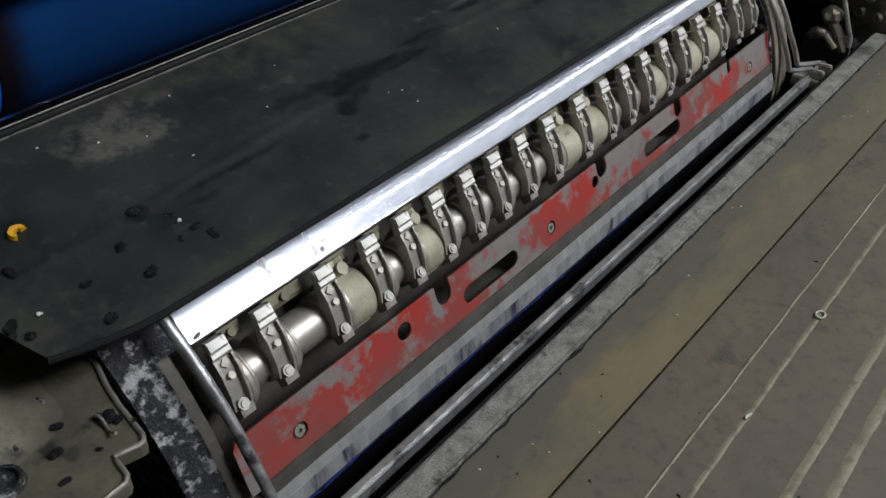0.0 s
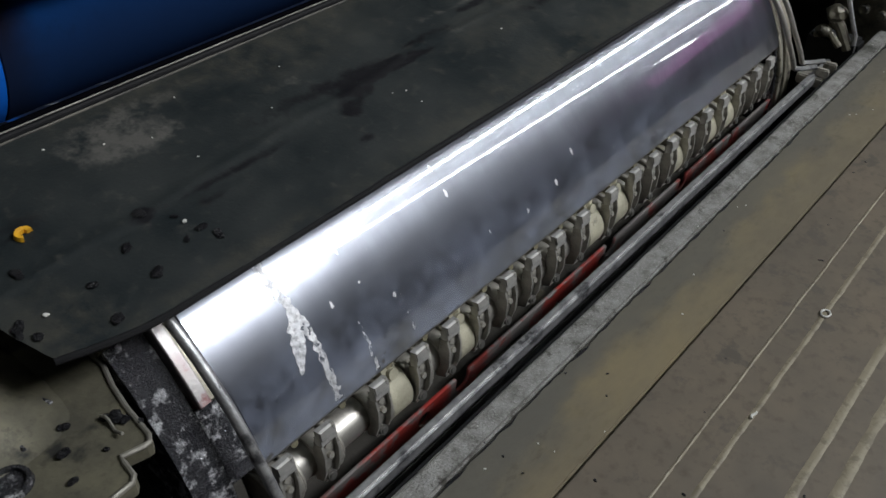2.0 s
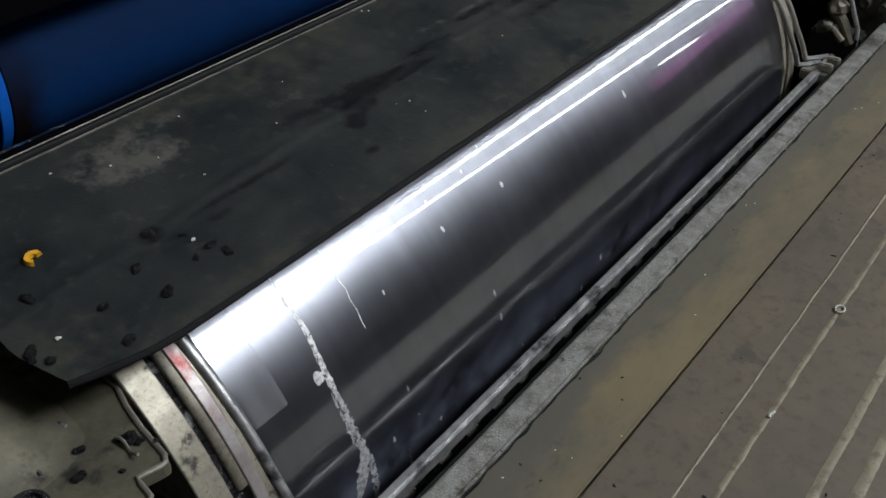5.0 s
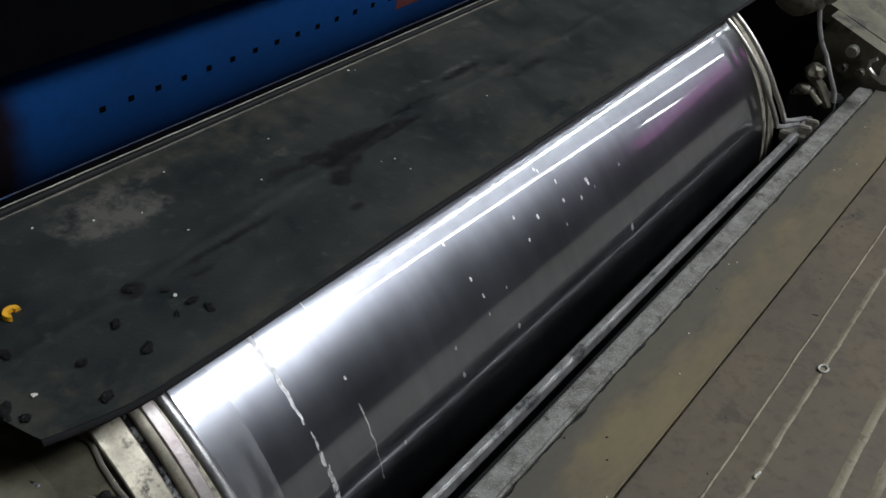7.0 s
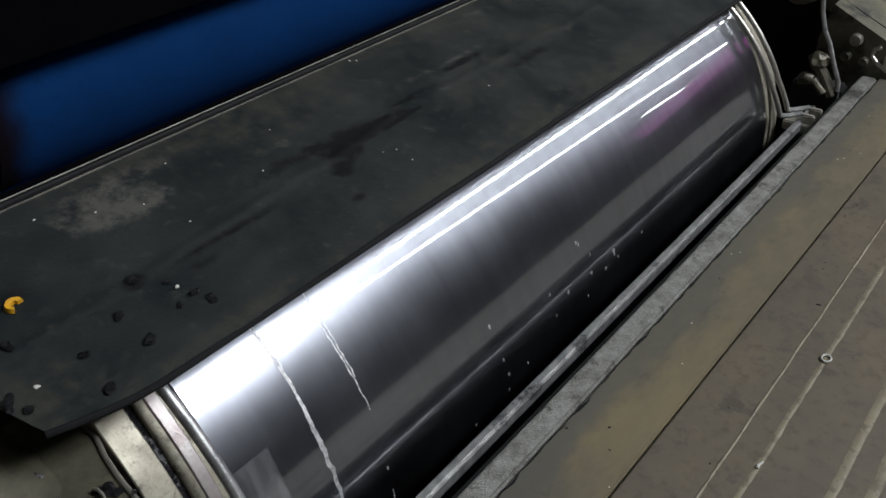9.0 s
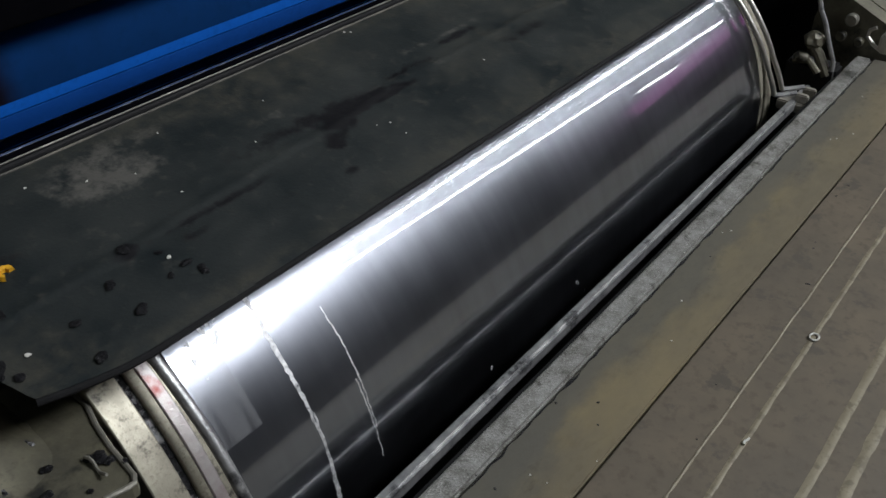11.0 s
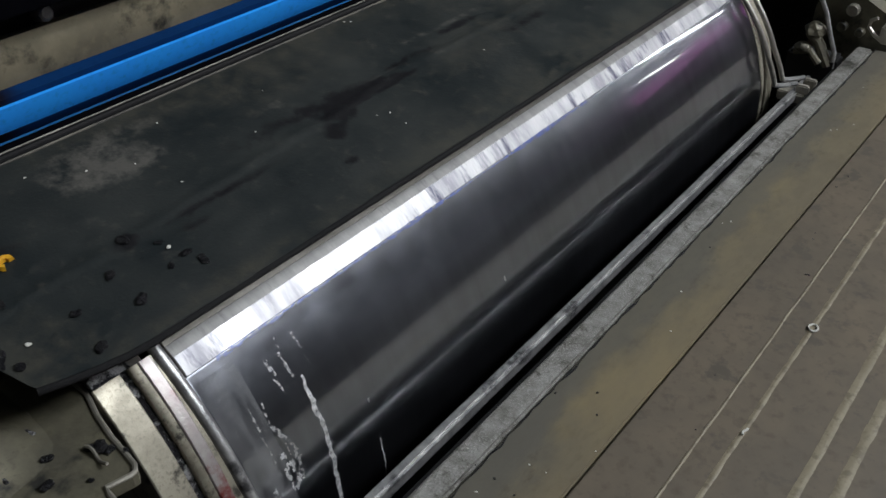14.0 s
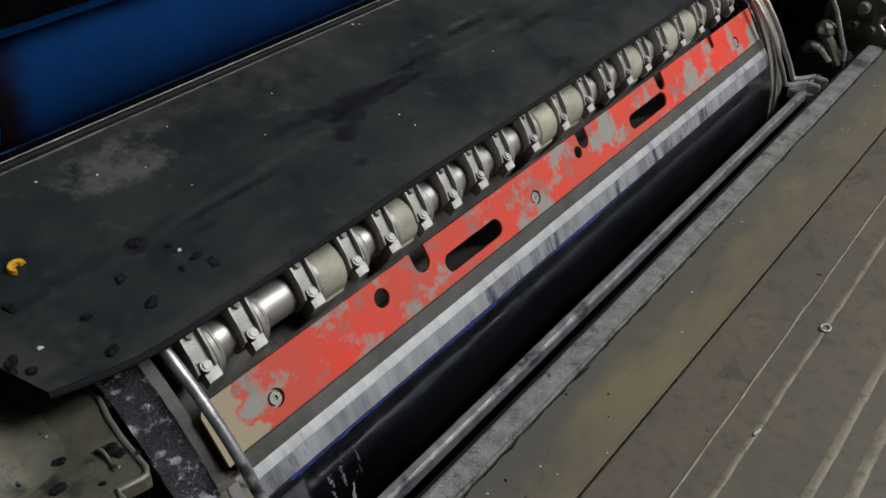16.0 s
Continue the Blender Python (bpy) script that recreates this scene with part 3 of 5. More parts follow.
def build_cover_plate():
    thing = empty("cover_plate", "black grimy sheet-metal cover plate beside the cylinder", "cover plate")
    depth = 0.24
    nx, ns = 420, 62
    points, faces, pale, dust, tar = [], [], [], [], []
    for i in range(nx + 1):
        for j in range(ns + 1):
            left = plate_left(depth * j / ns)
            x = left + (1.493 - left) * i / nx
            front = plate_front(x)
            s = front + (depth - front) * j / ns
            h = 0.0012 * noise.noise((x * 5, s * 9, 0)) + 0.0005 * noise.noise((x * 25, s * 25, 4))
            crease = 0.1 + 0.02 * min(max((x - 0.1) / 0.3, -1), 1)
            h += 0.0009 * max(0.0, 1 - abs(s - crease - 0.006 * noise.noise((x * 9, 0, 2))) / 0.007)
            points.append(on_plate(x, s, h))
            pale.append(blotch(x, s, PALE))
            dust.append(blotch(x, s, DUST))
            tar.append(blotch(x, s, TAR))
    for i in range(nx):
        for j in range(ns):
            a = i * (ns + 1) + j
            faces.append((a, a + ns + 1, a + ns + 2, a + 1))
    me = bpy.data.meshes.new("sheet")
    me.from_pydata(points, [], faces)
    me.materials.append(M_PLATE)
    me.polygons.foreach_set("use_smooth", [True] * len(faces))
    for name, values in (("pale", pale), ("dust", dust), ("tar", tar)):
        me.attributes.new(name, "FLOAT", "POINT").data.foreach_set("value", values)
    new("sheet", me).parent = thing
    body = bmesh.new()
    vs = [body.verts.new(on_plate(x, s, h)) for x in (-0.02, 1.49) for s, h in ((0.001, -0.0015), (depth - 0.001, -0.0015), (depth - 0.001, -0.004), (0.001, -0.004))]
    for f in ((0, 1, 2, 3), (4, 5, 6, 7), (0, 1, 5, 4), (1, 2, 6, 5), (2, 3, 7, 6), (3, 0, 4, 7)):
        body.faces.new([vs[i] for i in f])
    part("backing", body, M_BLACK, thing)
    # Hem coloured black to carry the dark gap between sheet and chrome.
    part("front_gap_hem", rod([on_plate(-0.1 + 0.02 * i, plate_front(-0.1 + 0.02 * i), -0.002) for i in range(80)], 0.0028, 8), M_BLACK, thing, smooth=True)
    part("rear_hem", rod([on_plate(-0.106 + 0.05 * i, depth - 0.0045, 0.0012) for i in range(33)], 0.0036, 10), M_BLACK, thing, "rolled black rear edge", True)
    # Added black rod: stands in for the nip's shade and covers the drum there.
    part("rear_nip_shade", rod([on_plate(-0.1 + 0.05 * i, depth + 0.005, 0.0012) for i in range(32)], 0.0042, 8), M_HOLE_UNLIT, thing, "added black strip for the unlit nip behind the edge", True)
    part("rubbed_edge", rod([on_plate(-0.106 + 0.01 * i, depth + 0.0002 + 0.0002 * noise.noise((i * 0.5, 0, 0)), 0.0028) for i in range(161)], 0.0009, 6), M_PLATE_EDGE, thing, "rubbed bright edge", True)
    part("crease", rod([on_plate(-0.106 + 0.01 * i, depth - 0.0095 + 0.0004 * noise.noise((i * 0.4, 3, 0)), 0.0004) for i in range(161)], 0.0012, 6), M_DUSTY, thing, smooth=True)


build_cover_plate()

DECK = 0.05


def build_footboard():
    thing = empty("footboard", "brown stained metal footboard with a galvanised edge", "footboard", at=(0, 0, 0))
    part("edge_angle", box((-0.6, -0.374, DECK - 0.05), (1.3, -0.3475, DECK + 0.002), 0.003), M_GALV, thing, "rough galvanised edge angle")
    def panel(x0, x1, y0, y1, skew0, skew1, top):
        bm = box((x0, y0, DECK - 0.02), (x1, y1, top), 0.0015)
        for v in bm.verts:
            v.co.y += v.co.x * (skew1 if v.co.y > (y0 + y1) / 2 else skew0)
        return bm
    part("rim", panel(-0.6, 1.6, -0.4502, -0.3745, -0.0095, 0.0, DECK), M_DECK_STAIN, thing, "olive and ochre stained rim")
    sheet_part = part("board", panel(-0.6, 2.2, -1.02, -0.4527, 0.0, -0.0095, DECK + 0.001), M_DECK, thing)
    part("web", box((-0.6, -1.0, FLOOR), (2.2, -0.96, DECK - 0.021)), M_DARK, thing)
    return sheet_part


FOOTBOARD_SHEET = build_footboard()


def build_guard_bar():
    thing = empty("guard_bar", "scuffed steel guard bar along the cylinder", "guard bar")
    part("bar", box((-0.5, -0.3225, 0.022), (1.16, -0.311, 0.040), 0.003), M_RAIL, thing, smooth=True)
    part("skirt", box((-0.5, -0.3465, -0.2), (1.2, -0.3415, 0.046), 0.001), M_BLACK, thing, "black skirt below the bar")


build_guard_bar()


# ---- impression cylinder ----
def local(x, s, h):
    """A place in the gripper gap: s metres along the tangent past the pad tips, h metres from the axis."""
    return (x, -s, h)


def axial_smear(angle, x0, x1, width, seed):
    """A ragged line of ink along the jacket's edge."""
    bm = bmesh.new()
    n, m = int((x1 - x0) / 0.0022), 6
    grid = []
    for i in range(n + 1):
        x = x0 + (x1 - x0) * i / n
        w = width * max(0.1, 0.6 + 1.1 * noise.noise((x * 9, seed, 0)) + 0.5 * noise.noise((x * 60, seed, 2)))
        grid.append([bm.verts.new(polar(x, R + 0.0001, angle + math.degrees(w * (j / m - 0.4) / R))) for j in range(m + 1)])
    for i in range(n):
        for j in range(m):
            if noise.noise((i * 0.35, j * 0.5, seed + 1)) < 0.12:
                bm.faces.new((grid[i][j], grid[i][j + 1], grid[i + 1][j + 1], grid[i + 1][j]))
    bmesh.ops.delete(bm, geom=[v for v in bm.verts if not v.link_faces], context="VERTS")
    return bm


def caked(a0, a1, x0, x1, seed):
    """A bearer segment whose face is lumpy with dried ink."""
    n = 14
    outline = [(x0, 0.2)] + [(x0 + (x1 - x0) * i / n, 0.2806) for i in range(n + 1)] + [(x1, 0.2)]
    bm = lathe(outline, a0, a1, 0.7)
    for v in bm.verts:
        r = math.hypot(v.co.y, v.co.z)
        if r > 0.27:
            p = v.co * 130 + Vector((seed, 0, 0))
            k = 1 + (0.0011 * noise.noise(p) + 0.0006 * noise.noise(p * 2.7)) / r - (0.002 / r if v.co.x in (x0, x1) else 0)
            v.co.y, v.co.z = v.co.y * k, v.co.z * k
    return bm


def gap_shape(a):
    """The core's radius at a local angle."""
    a = a % 180.0
    return 0.2 if (a < 27.0 or a > 178.0) else 0.2745


def build_drum(cyl):
    bm = bmesh.new()
    angles = []
    for half in (0, 180):
        angles += [half - 2.01, half - 1.99] + [half + 2 * i for i in range(0, 14)] + [half + 26.99, half + 27.01] + [half + 30 + 2 * i for i in range(74)]
    x0, x1 = 0.001, LENGTH - 0.001
    ends = []
    for x in (x0, x1):
        ends.append([bm.verts.new(polar(x, gap_shape(a), a)) for a in angles])
    n = len(angles)
    for i in range(n):
        bm.faces.new((ends[0][i], ends[0][(i + 1) % n], ends[1][(i + 1) % n], ends[1][i]))
    for e in ends:
        bm.faces.new(e)
    part("drum_core", bm, M_CORE, cyl)
    part("axle", lathe([(-0.3, 0.0005), (-0.3, 0.06), (LENGTH + 0.3, 0.06), (LENGTH + 0.3, 0.0005)], step=10), M_STEEL, cyl, smooth=True)
    for half in (0, 180):
        part("jacket", shell(half + 36.2, half + 178.0, 0.2747, R, 0.0, LENGTH, 1.5, 0.0008), M_JACKET, cyl, "polished chrome jacket with dried gum streaks", True)
        # Dark strip over the chrome end face, standing in for shade in the nip.
        part("jacket_end_shade", shell(half + 178.02, half + 178.3, 0.262, R - 0.0004, 0.002, LENGTH - 0.002, 0.2), M_CORE, cyl)
        part("clamp_strip", shell(half + 32.4, half + 36.1, 0.2747, R - 0.0004, 0.002, LENGTH - 0.002, 1.2, 0.0008), M_STRIP, cyl, "stained clamp strip at the jacket's tail", True)
        bevel = shell(half + 30.3, half + 32.35, 0.2747, R - 0.0009, 0.002, LENGTH - 0.002, 0.5, 0.0006)
        for v in bevel.verts:
            r = math.hypot(v.co.y, v.co.z)
            if r > 0.276:
                drop = 0.0026 * (half + 32.35 - math.degrees(math.atan2(-v.co.y, v.co.z)) % 360) / 2.05
                v.co.y, v.co.z = v.co.y * (1 - drop / r), v.co.z * (1 - drop / r)
        part("chamfer", bevel, M_CHAMFER, cyl, "bright polished chamfer", True)
        part("tail_ledge", shell(half + 27.2, half + 30.2, 0.2747, R - 0.0036, 0.002, LENGTH - 0.002, 1.0, 0.0006), M_LEDGE, cyl, smooth=True)
        # This shell paints reflected haze next to the gripper edge.
        part("lamp_haze_film", shell(-45, -2.2, R + 0.00005, R + 0.00012, 0.004, LENGTH - 0.004, 1.5), M_LAMP_HAZE, cyl, "thin pale film painting the lamps' bluish haze").matrix_basis = pose(0, 0, 0, half, 0, 0)
        part("ink_film", shell(-143.5, -110, R + 0.00004, R + 0.0001, 0.002, LENGTH - 0.004, 1.5), M_TAIL_INK, cyl, "dark film of ink at the jacket's tail").matrix_basis = pose(0, 0, 0, half, 0, 0)
        part("ink_line", axial_smear(half + 36.4, 0.03, 0.6, 0.0045, half), M_INKLINE, cyl, "ragged line of blue ink")
    rings = [("bearer", -0.062, -0.038, 0.2795, M_BEARER), ("groove_ring", -0.038, -0.031, 0.274, M_INKY), ("oil_ring", -0.031, -0.022, 0.2775, M_BEARER),
             ("inked_ring", -0.022, -0.011, 0.2785, M_PINKED), ("inner_groove", -0.011, 0.0, 0.2735, M_BEARER)]
    for name, a, b, r, mat in rings:
        outline = [(a, 0.19), (a, r - 0.001), (a + 0.001, r), (b - 0.001, r), (b, r - 0.001), (b, 0.19)]
        for half in (0, 180):
            end = 163 if a > -0.03 else 147
            part(name, lathe(outline, half + 30, half + end, 3), mat, cyl, smooth=True)
    part("end_disc", lathe([(-0.05, 0.06), (-0.05, 0.225), (-0.002, 0.225), (-0.002, 0.06)], step=6), M_CORE, cyl, smooth=True)
    for name, a, b, r, mat in (("inner_groove", LENGTH, LENGTH + 0.006, 0.2735, M_INKY), ("inked_ring", LENGTH + 0.006, LENGTH + 0.018, 0.2785, M_BEARER),
                               ("groove_ring", LENGTH + 0.018, LENGTH + 0.026, 0.274, M_INKY), ("bearer", LENGTH + 0.026, LENGTH + 0.05, 0.2795, M_BEARER)):
        part(name, lathe([(a, 0.19), (a, r - 0.001), (a + 0.001, r), (b - 0.001, r), (b, r - 0.001), (b, 0.19)], step=3), mat, cyl, smooth=True)
    for half in (0, 180):
        part("recess_ring", shell(half - 32.9, half + 29.9, 0.2, 0.262, -0.0288, -0.0125, 3.0), M_CORE, cyl)
        part("inky_ring_end", shell(half - 16.9, half - 2.5, 0.2, 0.2772, -0.0287, -0.0005, 1.5, 0.0015), M_INKY, cyl, smooth=True)
        part("bearer_block", caked(half - 32.9, half + 29.9, -0.061, -0.029, half), M_INKY, cyl, "ink-caked black bearer segment at the gap", True)


FINGERS = [0.016, 0.064, 0.132, 0.189, 0.235, 0.283, 0.331, 0.377, 0.425, 0.477, 0.540, 0.596, 0.644, 0.693, 0.743, 0.793, 0.845, 0.903, 0.957, 1.005]
BLOCKS = [0.160, 0.260, 0.512, 0.570, 0.718, 0.820, 0.876]


def prism(bm, outline, x0, x1):
    """Extrudes an (s, h) outline of the gap's cross-section along x."""
    a = [bm.verts.new(local(x0, s, h)) for s, h in outline]
    b = [bm.verts.new(local(x1, s, h)) for s, h in outline]
    bm.faces.new(a)
    bm.faces.new(b[::-1])
    n = len(outline)
    for i in range(n):
        bm.faces.new((a[i], b[i], b[(i + 1) % n], a[(i + 1) % n]))


def disc(bm, x0, x1, s, h, r, n=24, bev=0.0012):
    k = []
    for x, q in ((x0, r - bev), (x0 + bev, r), (x1 - bev, r), (x1, r - bev)):
        k.append([bm.verts.new(local(x, s + q * math.cos(2 * math.pi * i / n), h + q * math.sin(2 * math.pi * i / n))) for i in range(n)])
    for p, q in zip(k, k[1:]):
        for i in range(n):
            bm.faces.new((p[i], p[(i + 1) % n], q[(i + 1) % n], q[i]))
    bm.faces.new(k[0][::-1])
    bm.faces.new(k[-1])


def stud(bm, x, s, h0, h1, r, n=10):
    lo = [bm.verts.new(local(x + r * math.cos(2 * math.pi * i / n), s + r * math.sin(2 * math.pi * i / n), h0)) for i in range(n)]
    hi = [bm.verts.new(local(x + r * math.cos(2 * math.pi * i / n), s + r * math.sin(2 * math.pi * i / n), h1)) for i in range(n)]
    for i in range(n):
        bm.faces.new((lo[i], lo[(i + 1) % n], hi[(i + 1) % n], hi[i]))
    bm.faces.new(hi)
    bm.faces.new(lo[::-1])


SHAFT = (0.036, 0.247)
GRIPPERS = {0: [], 180: []}


def gripper_meshes():
    """The parts of one gripper finger, about x = 0."""
    arm = bmesh.new()
    w = 0.0085
    prism(arm, [(0.010, 0.2795), (0.024, 0.2785), (0.044, 0.2705), (0.054, 0.2655), (0.054, 0.259), (0.044, 0.262), (0.024, 0.2715), (0.010, 0.273)], -w, w)
    for side in (-1, 1):
        prism(arm, [(0.011, 0.2842), (0.025, 0.2836), (0.045, 0.2765), (0.057, 0.2685), (0.0575, 0.258), (0.044, 0.262), (0.012, 0.274)], side * w - 0.0011, side * w + 0.0011)
    prism(arm, [(0.050, 0.2665), (0.0665, 0.2605), (0.068, 0.247), (0.054, 0.247)], -w * 0.35, w * 1.25)
    pad = bmesh.new()
    prism(pad, [(-0.006, 0.2808), (-0.005, 0.2868), (0.010, 0.2862), (0.012, 0.2845), (0.012, 0.277), (0.002, 0.277), (0.001, 0.2806)], -0.0092, 0.0092)
    prism(pad, [(-0.0055, 0.2866), (-0.004, 0.2886), (0.004, 0.2882), (0.006, 0.2864)], -0.0085, 0.0085)
    key = bmesh.new()
    stud(key, 0.0, 0.0175, 0.277, 0.2812, 0.0042, 4)
    screw = bmesh.new()
    stud(screw, 0.0, 0.0285, 0.276, 0.281, 0.0032, 8)
    bolt = bmesh.new()
    stud(bolt, -0.001, 0.0545, 0.262, 0.2725, 0.0052, 12)
    stud(bolt, -0.001, 0.0545, 0.2724, 0.2738, 0.0032, 8)
    collar = bmesh.new()
    disc(collar, 0.0105, 0.0165, *SHAFT, 0.0285)
    disc(collar, 0.0165, 0.0205, *SHAFT, 0.0262)
    disc(collar, -0.0088, 0.0105, *SHAFT, 0.0225)
    return [("arm", arm, M_FINGER), ("pad", pad, M_PAD), ("key", key, M_CAST), ("screw", screw, M_CAST), ("bolt", bolt, M_STEEL), ("collar", collar, M_CAST)]


def cover_outlines():
    """The painted cover plate of the gap: x along, y across (0 at its middle, + to the grippers)."""
    top, low = 0.0285, -0.0265
    rim = [(-0.010, low), (LENGTH - 0.006, low), (LENGTH - 0.006, top), ]
    for x, r, d in ((0.905, 0.006, 0.018), (0.748, 0.010, 0.022), (0.553, 0.011, 0.022), (0.254, 0.011, 0.024)):
        rim += [(x + r, top), (x + r, top - d + r)]
        rim += [(x + r * math.cos(radians(-180 * i / 8)), top - d + r + r * math.sin(radians(-180 * i / 8))) for i in range(1, 8)]
        rim += [(x - r, top - d + r), (x - r, top)]
    rim += [(-0.004, top), (-0.010, top - 0.008)]
    return [rim, ring_points(0.193, 0.010, 0.0095), ring_points(0.536, 0.008, 0.0075), slot_points(0.279, 0.373, -0.004, 0.0098), slot_points(0.651, 0.748, -0.004, 0.0098)] + [ring_points(x, -0.004, 0.0085) for x in (0.053, 0.438, 0.973)]


def bent(ob, half):
    ob.matrix_basis = pose(0, 0, 0, half, 0, 0)
    return ob


def build_gap(cyl, half, red):
    part_at = lambda name, bm, mat, label="", smooth=True: bent(part(name, bm, mat, cyl, label, smooth), half)
    bm = bmesh.new()
    disc(bm, 0.003, LENGTH - 0.003, *SHAFT, 0.0195, 28)
    part_at("gripper_shaft", bm, M_SHAFT)
    first, first_done = None, False
    for x in FINGERS:
        if first is None:
            first = {}
            holder = None
            for name, mesh, mat in gripper_meshes():
                ob = part(name, mesh, mat, holder or cyl, "rubbed steel gripper pad" if name == "pad" else "", True)
                if holder is None:
                    holder = ob
                    ob.name = "gripper_finger"
                first[name] = ob
            holder.matrix_basis = pose(0, 0, 0, half, 0, 0) @ Matrix.Translation((x, 0, 0))
        else:
            again = copy_thing(holder, pose(0, 0, 0, half, 0, 0) @ Matrix.Translation((x, 0, 0)))
            again.parent = cyl
        GRIPPERS[half].append((again if first_done else holder, x))
        first_done = True
    for x in BLOCKS:
        bm = bmesh.new()
        disc(bm, x - 0.017, x + 0.017, *SHAFT, 0.028, 32, 0.002)
        prism(bm, [(0.05, 0.262), (0.066, 0.246), (0.066, 0.205), (0.02, 0.205), (0.02, 0.24)], x - 0.014, x + 0.014)
        block = part_at("bearing_block", bm, M_BEIGE, "beige powder-coated bearing block")
        bm = bmesh.new()
        prism(bm, [(-0.004, 0.26), (-0.002, 0.2695), (0.010, 0.2695), (0.02, 0.264), (0.016, 0.25), (0.0, 0.25)], x - 0.011, x + 0.006)
        part("lug", bm, M_BEIGE, block)
        bm = bmesh.new()
        stud(bm, x - 0.001, 0.008, 0.264, 0.2745, 0.006, 12)
        part("bolt", bm, M_BEIGE, block, smooth=True)
    for a, b in zip(FINGERS, FINGERS[1:]):
        m = (a + b) / 2
        bm = bmesh.new()
        prism(bm, [(-0.006, 0.258), (-0.006, 0.2665), (0.003, 0.2655), (0.007, 0.261), (0.006, 0.25), (-0.006, 0.25)], a + 0.013, b - 0.013)
        stud(bm, m, 0.001, 0.262, 0.27, 0.004, 10)
        part_at("stop_block", bm, M_OLIVE, smooth=False)
    bm = sheet(cover_outlines(), 0.004)
    place = pose(0, 0, 0, 22.2, 0, 0) @ Matrix.Translation((0, 0, 0.2712))
    bmesh.ops.transform(bm, matrix=place, verts=bm.verts)
    cover = part_at("gap_cover", bm, red, "red painted gap cover plate, paint worn to grey", False)
    for x in (0.053, 0.438, 0.973):
        bm = bmesh.new()
        for r0, r1, h0, h1 in ((0.0002, 0.0084, -0.004, -0.0022), (0.0022, 0.0058, -0.0024, 0.0012), (0.0002, 0.0022, -0.0024, -0.0008)):
            n = 14
            q = [[bm.verts.new((x + r * math.cos(2 * math.pi * i / n), -0.004 + r * math.sin(2 * math.pi * i / n), h)) for i in range(n)] for r, h in ((r1, h0), (r1, h1), (r0, h1))]
            for u, v in zip(q, q[1:]):
                for i in range(n):
                    bm.faces.new((u[i], u[(i + 1) % n], v[(i + 1) % n], v[i]))
        bmesh.ops.transform(bm, matrix=place, verts=bm.verts)
        part("bolt", bm, M_CAST, cover, smooth=True)


def build_cylinder():
    cyl = empty("impression_cylinder", "chrome impression cylinder with two gripper gaps, turning slowly", "cylinder")
    build_drum(cyl)
    build_gap(cyl, 0, M_RED_SHADED)
    build_gap(cyl, 180, M_RED_LIT)
    return cyl


cylinder = build_cylinder()


# ---- blanket cylinder ----
def build_blanket_cylinder():
    y, z, r = BLANKET
    cyl = empty("blanket_cylinder", "blanket cylinder with a dull blue rubber blanket", "cylinder", at=(0, y, z))
    x0, x1 = 0.092, 1.34
    part("core", lathe([(0.045, 0.03), (0.05, 0.1), (x1, 0.1), (x1, 0.03)], step=6), M_DARK, cyl, smooth=True)
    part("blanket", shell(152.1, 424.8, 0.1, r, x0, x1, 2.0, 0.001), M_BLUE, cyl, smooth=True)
    part("side_edge", shell(152.1, 424.8, 0.1, r - 0.0004, 0.078, x0 - 0.0005, 2.0, 0.001), M_BLUE_MID, cyl, "mid blue rim outside the printed width", True)
    part("leading_edge", shell(135.0, 152.0, 0.1, r - 0.0003, 0.062, x1, 1.0, 0.001), M_BLUE_BRIGHT, cyl, "bright blue blanket edge", True)
    part("edge_bar", shell(131.6, 134.9, 0.1, r - 0.004, 0.062, x1, 1.0), M_BLUE, cyl)
    part("trailing_edge", shell(424.9, 431.0, 0.1, r - 0.0003, 0.062, x1, 1.0, 0.001), M_BLUE_MID, cyl, "mid blue band at the blanket's tail", True)
    part("seam", shell(431.1, 432.2, 0.1, r - 0.003, 0.062, x1, 0.5), M_BLACK, cyl)
    part("tail_bar", shell(432.3, 445.0, 0.1, r - 0.001, 0.062, x1, 2.0, 0.001), M_BLUE_TAIL, cyl, smooth=True)
    part("gap_filler", shell(106.0, 131.4, 0.085, 0.119, 0.062, x1, 2.0, 0.002), M_TAN, cyl, "tan metal bar in the blanket gap", True)
    bm = bmesh.new()
    n = 8
    q = [[bm.verts.new((0.19 + k * math.cos(2 * math.pi * i / n), k * math.sin(2 * math.pi * i / n), h)) for i in range(n)] for k, h in ((0.009, 0.098), (0.0088, 0.12), (0.006, 0.123))]
    for u, v in zip(q, q[1:]):
        for i in range(n):
            bm.faces.new((u[i], u[(i + 1) % n], v[(i + 1) % n], v[i]))
    bm.faces.new(q[-1])
    part("bolt", bm, M_CAST, cyl, smooth=True).matrix_basis = pose(0, 0, 0, 100.5, 0, 0)
    part("red_mark", shell(345.0, 353.5, r - 0.001, r + 0.0004, 0.735, 1.1, 1.0), M_MARK, cyl, "dark red rectangular mark")
    first = part("punch_hole", box((-0.004, -0.0036, -0.001), (0.004, 0.0036, 0.0004)), M_HOLE_UNLIT, cyl)
    for i in range(24):
        ob = first if i == 0 else first.copy()
        if i:
            scene.collection.objects.link(ob)
        ob.matrix_basis = Matrix.Translation(polar(0.221 + 0.0382 * i, r, 343.5)) @ pose(0, 0, 0, 343.5, 0, 0)
    return cyl


blanket = build_blanket_cylinder()

